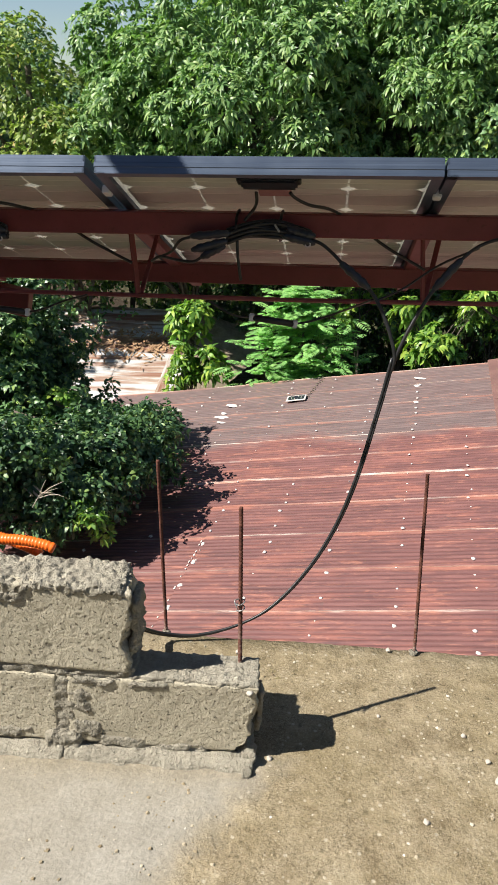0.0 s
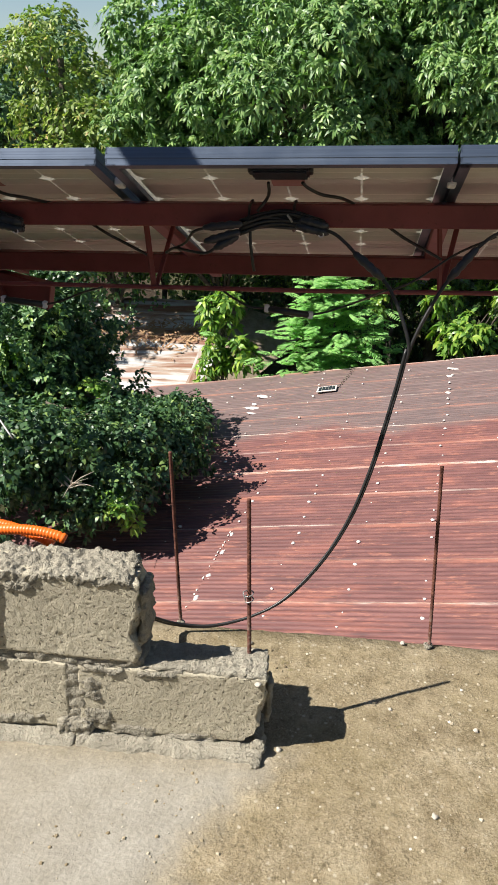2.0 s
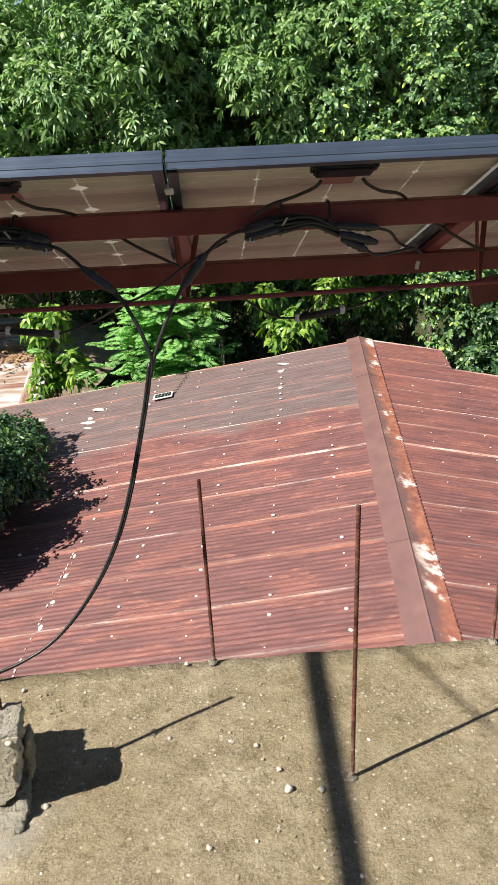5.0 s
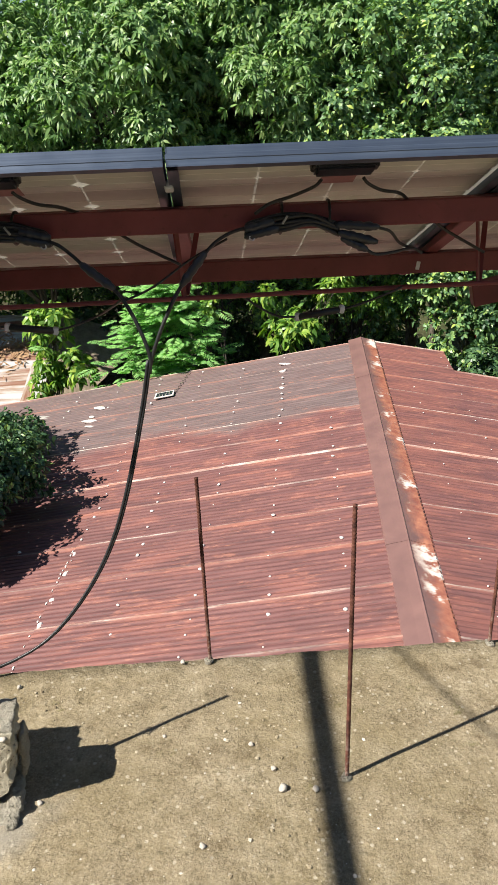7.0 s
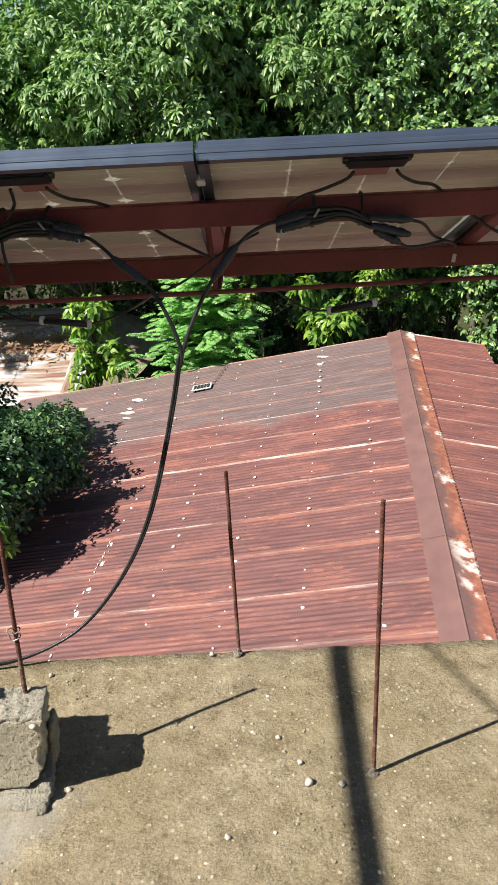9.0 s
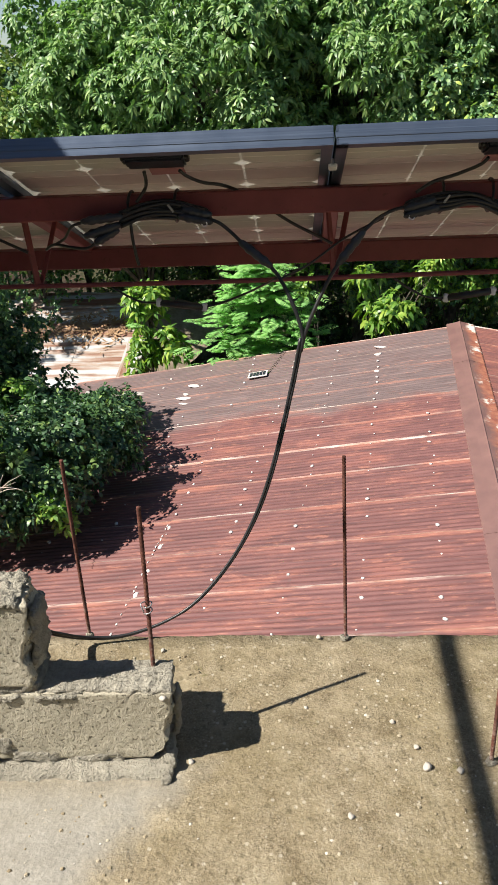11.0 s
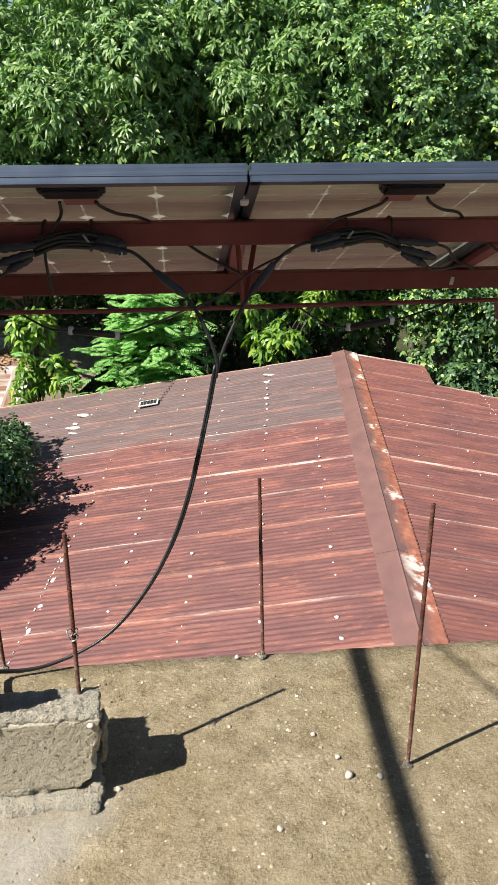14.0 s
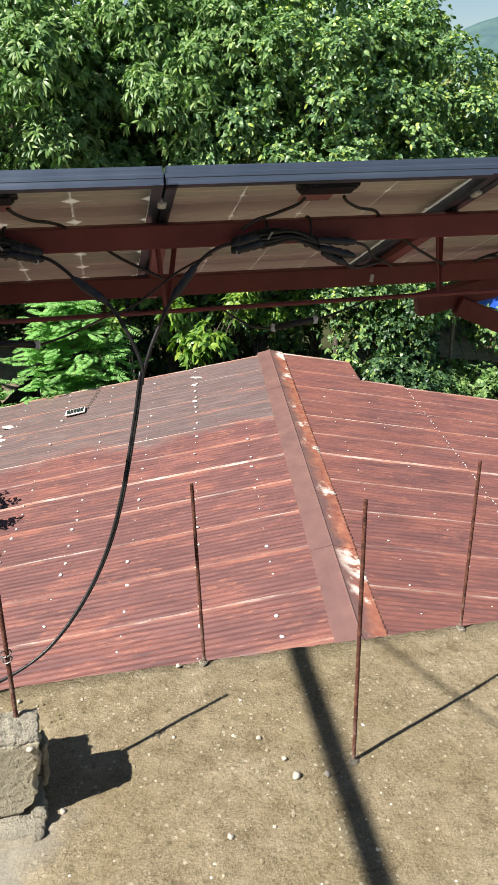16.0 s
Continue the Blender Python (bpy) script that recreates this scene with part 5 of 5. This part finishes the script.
def build_tree(name, label, foot, top, r0, blobs, leaf, seed, category="tree", group="", near=1.0):
    """near brings the whole tree nearer along the line of sight. blobs: (centre, radii, lumps, lump size); leaf: (rosettes, leaves, length, width, droop, material)."""
    rng = np.random.default_rng(seed)
    eye = np.array((0.2, 0.0, 1.3))
    bring = lambda q: tuple(eye + (np.array(q) - eye) * near)
    foot = (*bring(foot)[:2], foot[2])
    top = bring(top)
    blobs = [(bring(c), tuple(near * k for k in r), n, s * near) for c, r, n, s in blobs]
    tree = tagged(empty(name, Matrix.Translation(foot)), label, category, group)
    off = np.array(foot)
    lumps = []
    for c, r, n, s in blobs:
        lumps += [(q - off, rad, d) for q, rad, d in lumps_in(c, r, n, s, rng)]
    pick = [tuple(l[0]) for l in lumps[::max(1, len(lumps) // 14)]]
    part("trunk", trunk_mesh("trunk", (0, 0, -0.1), tuple(np.array(top) - off), r0, pick, rng), tree)
    part("crown", crown_mesh("crown", lumps, leaf[0], leaf[1], leaf[2], leaf[3], leaf[4], leaf[5], rng), tree)
    return tree


G = GROUND_Z
MANGO = (135, 12, 0.172, 0.050, 0.32, L_MANGO)
build_tree("mango_tree", "large mango tree with dense drooping glossy green leaves", (-2.2, 20.5, G), (-2.0, 20.5, 1.8), 0.2,
           [((-2.3, 20.0, 0.7), (3.5, 2.5, 3.6), 120, 0.78), ((-1.8, 20.6, 0.3), (3.5, 1.5, 1.5), 24, 0.85), ((-5.3, 20.2, -0.1), (1.6, 1.6, 2.0), 30, 0.75), ((-5.6, 20.6, 2.0), (1.2, 1.2, 1.5), 18, 0.7)], MANGO, 1, group="orchard trees", near=0.89)
build_tree("mango_tree", "mango tree with drooping green leaves behind the rack", (1.6, 23.0, G), (1.4, 22.5, 2.2), 0.18,
           [((1.7, 22.2, 0.9), (3.3, 2.4, 3.6), 104, 0.82)], MANGO, 2, group="orchard trees", near=0.80)
build_tree("orchard_tree", "yellowish-green broadleaf tree with orange young leaves", (-9.6, 23.0, G), (-9.2, 23, 2.4), 0.22,
           [((-9.3, 22.6, 0.7), (1.3, 1.4, 3.1), 44, 0.62), ((-8.2, 21.6, -0.8), (1.3, 1.2, 1.8), 18, 0.6), ((-11.3, 22.6, -1.6), (1.7, 1.6, 1.6), 24, 0.7)], (105, 7, 0.14, 0.056, 0.25, L_YELLOW), 3, group="orchard trees", near=0.78)
build_tree("broadleaf_tree", "dark-leaved broadleaf tree with scattered bright shoots", (5.2, 19.6, G), (5.3, 19.6, 2.4), 0.15,
           [((4.9, 19.2, 0.6), (2.9, 2.0, 3.4), 96, 0.68), ((3.6, 18.6, -0.3), (1.8, 1.2, 1.4), 26, 0.6)], (235, 8, 0.118, 0.062, 0.2, L_DARK), 4, group="orchard trees", near=0.89)
build_tree("broadleaf_tree", "tall dark-leaved broadleaf tree with bare twigs", (8.4, 20.6, G), (8.3, 20.4, 2.4), 0.15,
           [((7.7, 20.2, 0.4), (2.2, 1.8, 3.0), 86, 0.66), ((10.2, 20.6, -0.7), (1.6, 1.6, 2.0), 40, 0.62), ((6.6, 19.2, -0.8), (1.6, 1.1, 1.3), 24, 0.6)], (235, 8, 0.118, 0.062, 0.2, L_DARK), 5, group="orchard trees", near=0.90)
build_tree("fruit_tree", "small yellow-green fruit tree below the taller crowns", (3.3, 17.2, G), (3.3, 17.0, -0.2), 0.10,
           [((3.2, 16.9, -0.2), (0.9, 0.7, 1.35), 18, 0.5), ((5.4, 17.0, 0.0), (0.9, 0.7, 0.9), 12, 0.5)], (150, 7, 0.12, 0.055, 0.2, L_YELLOW), 6, group="orchard trees")
build_tree("fruit_tree", "yellow-green fruit tree filling the gap between mango crowns", (-0.14, 18.30, G), (-0.14, 18.20, 2.0), 0.10,
           [((-0.14, 18.00, 1.34), (0.75, 0.6, 1.9), 34, 0.5)], (170, 8, 0.13, 0.055, 0.2, L_DARK), 16, group="orchard trees")
build_tree("broadleaf_tree", "broadleaf tree in full sun beyond the orchard's rim", (13.5, 25.5, G), (13.5, 25.5, 1.6), 0.22,
           [((13.0, 25.2, -0.2), (3.4, 2.0, 2.6), 52, 1.0)], (80, 7, 0.15, 0.065, 0.2, L_YELLOW), 7, group="orchard trees")
for k, (x, y, zt, rx) in enumerate(((-20.5, 41, 5.2, 2.2), (-17.6, 43, 5.6, 1.7), (-23.5, 40, 3.2, 3.2), (-14.2, 44, 3.6, 3.0), (-9.5, 46, 3.0, 4.0), (22, 44, 3.2, 4.2), (28, 48, 3.6, 4.5), (16.5, 46, 2.6, 3.8))):
    build_tree("far_tree", "far sunlit tree standing before the hills", (x, y, G), (x, y, zt - 1.2), 0.25,
               [((x, y, (zt + G) / 2 + 0.8), (rx, rx * 0.8, (zt - G) / 2 - 1.0), 40, 1.15)], (26, 6, 0.34, 0.14, 0.3, L_FAR), 30 + k, group="far trees")
build_tree("orchard_tree", "tall orchard tree beside the shed shading its roof", (-11.6, 15.4, G), (-11.5, 15.4, 2.6), 0.25,
           [((-11.3, 15.5, 1.6), (2.1, 1.9, 2.0), 30, 0.75)], (26, 8, 0.22, 0.075, 0.3, L_MANGO), 12, group="orchard trees")
for k, (x, y) in enumerate(((-3.5, 27), (2.5, 28), (8.0, 27.5))):
    build_tree("orchard_tree", "leafy orchard tree standing behind the front row", (x, y, G), (x, y, 3.0), 0.25,
               [((x, y, 1.0), (3.8, 1.5, 4.2), 60, 1.4)], (34, 8, 0.24, 0.10, 0.3, L_DARK), 90 + k, group="orchard trees")
# low boughs added out of sight behind the panels to shade the orchard's floor
for k, (x, y, rx) in enumerate(((-6.6, 17.0, 1.6), (-3.9, 16.6, 1.9), (-0.4, 16.6, 2.0), (3.2, 16.8, 1.9))):
    build_tree("orchard_tree", "low spreading tree added behind the panels to shade the ground", (x + 0.4, y + 1.4, G), (x, y + 0.6, -0.9), 0.13,
               [((x, y, -1.05), (rx, 0.9, 0.6), 34, 0.55)], (95, 8, 0.17, 0.07, 0.3, L_DARK), 190 + k, group="orchard trees")
# dark understorey behind the house
for k, (x, y, z, rx, rz) in enumerate(((-8.5, 21.5, -2.9, 2.2, 1.7), (-4.2, 22.6, -2.7, 2.4, 1.5), (0.2, 21.6, -2.9, 2.2, 1.7), (3.2, 20.4, -3.0, 1.8, 1.6), (6.4, 18.6, -3.0, 1.3, 1.3), (10.6, 19.4, -3.0, 2.0, 1.6), (-12.5, 20.5, -3.0, 2.2, 1.6))):
    build_tree("shrub", "shaded dark green shrub under the orchard trees", (x, y, G), (x, y, z), 0.06, [((x, y, z - 0.3), (rx, 1.0, rz), 34, 0.75)], (105, 7, 0.13, 0.06, 0.2, L_DARK), 50 + k, "shrub", "orchard shrubs", 0.86)

# filler shrubs in a dark leaf, added to darken the gap below the crowns
for k, (x, y) in enumerate(((-3.9, 19.6), (-2.2, 19.0), (-0.4, 19.4), (1.2, 18.8), (2.6, 18.6), (4.3, 18.9), (8.2, 17.9))):
    build_tree("shrub", "shaded dark green shrub under the orchard trees", (x, y, G), (x, y, -3.2), 0.06, [((x, y, -4.0), (1.1, 0.7, 1.1), 22, 0.6)], (95, 7, 0.13, 0.06, 0.2, L_CITRUS), 150 + k, "shrub", "orchard shrubs")

YOUNG = (190, 8, 0.20, 0.072, 0.38, L_BRIGHT)
build_tree("mango_sapling", "young mango sapling with bright yellow-green leaves", (-3.2, 15.4, G), (-3.15, 15.3, -2.9), 0.05,
           [((-3.1, 15.2, -2.8), (0.26, 0.28, 0.42), 9, 0.22), ((-3.3, 15.0, -3.7), (0.24, 0.25, 0.35), 6, 0.22), ((-2.6, 15.0, -3.6), (0.24, 0.25, 0.35), 6, 0.21)], YOUNG, 8, "sapling")
build_tree("mango_sapling", "young leafy sapling with limp pale green leaves", (1.75, 15.2, G), (1.75, 15.1, -2.9), 0.05,
           [((1.75, 15.0, -3.0), (0.42, 0.3, 0.42), 9, 0.22), ((1.25, 15.3, -2.3), (0.25, 0.3, 0.3), 4, 0.18), ((2.7, 15.6, -2.35), (0.35, 0.3, 0.3), 4, 0.2)], YOUNG, 9, "sapling")
build_tree("vine", "leafy climber with round yellow-green leaves", (0.35, 16.2, G), (0.3, 16.1, -2.4), 0.04,
           [((0.25, 16.0, -2.35), (0.35, 0.3, 0.6), 9, 0.22)], (170, 5, 0.12, 0.085, 0.2, L_BRIGHT), 10, "climber")
# on several bushes the sun is put into the colour as a lighter leaf
for k, (x, y, z, rx, rz, lm) in enumerate(((6.15, 15.4, -3.05, 0.40, 0.75, L_CITRUS), (5.7, 14.4, -4.1, 0.8, 0.6, L_CITRUS), (7.2, 15.0, -4.25, 1.0, 0.30, L_MANGO), (6.3, 15.9, -2.6, 0.4, 0.35, L_BRIGHT), (9.3, 14.6, -4.3, 1.0, 0.45, L_BRIGHT), (10.8, 15.6, -3.6, 1.1, 0.9, L_MANGO), (3.2, 17.0, -2.75, 1.4, 0.5, L_BRIGHT))):
    build_tree("hedge_bush", "bush of a ragged green hedge beside the house", (x, y, G), (x, y, z), 0.05, [((x, y, z), (rx, 0.7, rz), 22, 0.42)], (150, 7, 0.12, 0.062, 0.2, lm), 70 + k, "bush", "hedge")


def build_fern_tree():
    """A feathery shrub: fronds of paired leaflets."""
    rng = np.random.default_rng(21)
    foot = np.array((-0.83, 14.7, G))
    t = tagged(empty("feathery_shrub", Matrix.Translation(foot)), "light green feathery-leaved shrub in full sun", "shrub")
    B, D, U, L, W = [], [], [], [], []
    for _ in range(620):
        c = np.array((rng.normal(0, 0.42), rng.normal(-0.1, 0.25), 0))
        c[2] = rng.uniform(1.55, 3.68)
        c[:2] *= np.interp(c[2], (1.5, 2.4, 3.1, 3.7), (1.0, 1.35, 0.9, 0.35))
        a = rng.uniform(0, 6.28)
        d = np.array((math.cos(a), math.sin(a), rng.uniform(-0.15, 0.45)))
        ln = rng.uniform(0.28, 0.5)
        for q in range(9):
            f = (q + 1) / 10
            p = c + d * ln * f - np.array((0, 0, 0.22 * ln * f * f))
            side = np.array((-d[1], d[0], 0))
            for s in (-1, 1):
                B.append(p)
                D.append(side * s + d * 0.55)
                U.append((0, 0, 1))
                L.append(0.15 * math.sin(math.pi * (0.15 + 0.8 * f)) * ln / 0.4)
                W.append(0.042)
    v, f = leaf_arrays(np.array(B), np.array(D), np.array(U, float) + rng.normal(size=(len(B), 3)) * 0.25, np.array(L), np.array(W), np.full(len(B), 0.15), rng)
    part("crown", tri_mesh("crown", v, f, L_FERN), t)
    part("trunk", trunk_mesh("trunk", (0, 0, -0.1), (0.05, 0, 2.9), 0.05, [(0.5, 0.1, 2.2), (-0.5, 0, 2.1), (0.3, 0.2, 2.8), (-0.3, -0.1, 2.6)], rng), t)


build_fern_tree()

for x, y, r, zt in ((4.72, 16.0, 0.10, -1.6), (4.40, 17.0, 0.05, -2.0), (-5.6, 19.3, 0.10, -1.5), (-6.6, 20.0, 0.12, -1.5), (-4.6, 19.8, 0.09, -1.5), (-0.8, 18.6, 0.08, -1.5), (2.4, 18.5, 0.07, -1.5)):
    rng_ = np.random.default_rng(int(x * 10) % 97)
    tr = tagged(empty("tree_stem", Matrix.Translation((x, y, G))), "pale bare tree stem in the orchard's shade", "tree", "bare stems")
    part("trunk", trunk_mesh("trunk", (0, 0, -0.1), (0.15, 0.1, zt - G), r, [(0.6, 0.3, zt - G + 0.8), (-0.5, 0.2, zt - G + 0.9)], rng_), tr)


def build_citrus():
    rng = np.random.default_rng(40)
    foot = (-6.4, 10.3, G)
    off = np.array(foot)
    t = tagged(empty("citrus_tree", Matrix.Translation(foot)), "dark glossy citrus tree overhanging the rusty roof", "tree")
    lumps = []
    for c, r, n, s in (((-5.9, 10.6, -2.75), (1.6, 1.3, 1.25), 54, 0.52), ((-5.5, 10.5, -1.75), (1.0, 0.9, 0.55), 20, 0.42), ((-3.5, 10.2, -3.2), (1.0, 0.95, 0.32), 40, 0.34), ((-5.3, 11.2, -2.0), (0.9, 0.8, 0.8), 22, 0.42), ((-3.95, 7.6, -2.5), (0.85, 0.8, 0.5), 30, 0.36), ((-4.4, 6.3, -2.95), (0.8, 0.55, 0.45), 24, 0.34),
                       ((-3.3, 8.1, -2.72), (1.0, 0.95, 0.45), 50, 0.34), ((-2.65, 9.1, -2.9), (0.5, 0.9, 0.25), 26, 0.28), ((-3.3, 11.2, -3.4), (0.6, 0.5, 0.1), 12, 0.18), ((-4.75, 10.6, -1.45), (0.55, 0.5, 0.5), 14, 0.32), ((-4.6, 10.9, -2.35), (0.6, 0.5, 0.6), 16, 0.34), ((-6.4, 8.4, -2.7), (1.2, 0.9, 1.0), 30, 0.46)):
        for q, rad, d in lumps_in(c, r, n, s, rng, -1.0):
            v = -((q[0] - 2.119) * 0.995 - (q[1] - 6.637) * 0.0995)
            if v < 7.6:
                q[2] = max(q[2], -2.8 - 0.17 * v + 0.12 + rad * 0.75)
            lumps.append((q - off, rad, d))
    for q, rad, d in lumps[::3]:
        # sprigs that stand out of the crown
        w = d + rng.normal(size=3) * 0.5 + np.array((0.25, 0, 0.25))
        w /= np.linalg.norm(w)
        for f in (1.0, 1.35, 1.7)[:rng.integers(1, 4)]:
            p = q + w * rad * f
            v = -((p[0] + off[0] - 2.119) * 0.995 - (p[1] + off[1] - 6.637) * 0.0995)
            p[2] = max(p[2], -2.8 - 0.17 * v + 0.16 - off[2])
            lumps.append((p, 0.15 - 0.03 * f, w))
    part("crown", crown_mesh("crown", lumps, 420, 7, 0.088, 0.040, 0.16, L_CITRUS, rng, inner=0.5), t)
    part("trunk", trunk_mesh("trunk", (0, 0, -0.1), (0.5, 0.1, 2.6), 0.12, [tuple(l[0]) for l in lumps[:300:9]], rng), t)
    r2 = random.Random(4)
    base = Vector((-3.20, 7.1, -2.62)) - Vector(foot)
    for k in range(7):
        d = Vector((r2.uniform(-0.1, 0.8), r2.uniform(-0.4, 0.0), r2.uniform(-0.1, 0.6))).normalized() * r2.uniform(0.22, 0.46)
        p = base + Vector((r2.uniform(0, 0.15), 0, r2.uniform(0, 0.1)))
        part("twig", tube("twig", [p + Vector((-0.9, 0.9, 0.05)), p, p + d * 0.5 + Vector((0, 0, 0.02)), p + d], lambda i, c: 0.009 - 0.002 * i, M_TWIG, 5), t, "bare grey dead twig")
    l2 = [(np.array(q) - off, r, np.array((0.2, 0, 0.8))) for q, r in (((-2.62, 7.25, -2.94), 0.17), ((-2.75, 7.35, -2.84), 0.15), ((-2.52, 7.3, -3.08), 0.13), ((-3.1, 9.4, -2.85), 0.2), ((-3.9, 9.9, -2.55), 0.22), ((-5.0, 9.6, -2.0), 0.25))]
    for q in l2:
        part("young_shoot", crown_mesh("young_shoot", [q], 760, 7, 0.105, 0.045, 0.2, L_BRIGHT, rng), t, "pale green young shoot")
    # the upper bough: lumps added in a lighter leaf, sunlight put into the colour
    for c, r in (((-4.55, 9.9, -1.55), 0.34), ((-4.9, 9.7, -1.95), 0.36), ((-4.45, 9.8, -2.25), 0.34), ((-5.25, 9.5, -1.45), 0.36), ((-4.3, 9.6, -2.62), 0.30), ((-5.3, 9.4, -2.3), 0.36), ((-4.75, 9.5, -2.75), 0.30)):
        part("bough", crown_mesh("bough", [(np.array(c) - off, r, np.array((0.1, -0.4, 0.7)))], 480, 7, 0.095, 0.042, 0.16, L_DARK, rng), t, "leafy bough with sunlight put into its mid-green colour")
    for q, r, d in l2[:3]:
        part("twig", tube("twig", [Vector(q) + Vector((-1.0, 0.9, -0.05)), Vector(q) + Vector((-0.4, 0.3, -0.1)), Vector(q)], lambda i, c: 0.012 - 0.003 * i, M_TWIG, 5), t)


build_citrus()


def build_flower():
    fl = tagged(empty("flower", Matrix.Translation((5.55, 15.35, -3.42))), "small red flower on the hedge", "flower")
    for k in range(6):
        bm = bmesh.new()
        bmesh.ops.create_uvsphere(bm, u_segments=8, v_segments=6, radius=0.05)
        for v in bm.verts:
            v.co.z *= 0.35
        me = bpy.data.meshes.new("petal")
        bm.to_mesh(me)
        bm.free()
        me.materials.append(M_FLOWER)
        part("petal", me, fl, m=pose(0, 0, 0, 60, 0, k * 60) @ pose(0, 0.05, 0))
    part("stem", tube("stem", [(0, 0, 0), (0.02, 0.1, -0.4), (0.05, 0.2, -2.1)], 0.01, M_BARK, 6), fl)


build_flower()
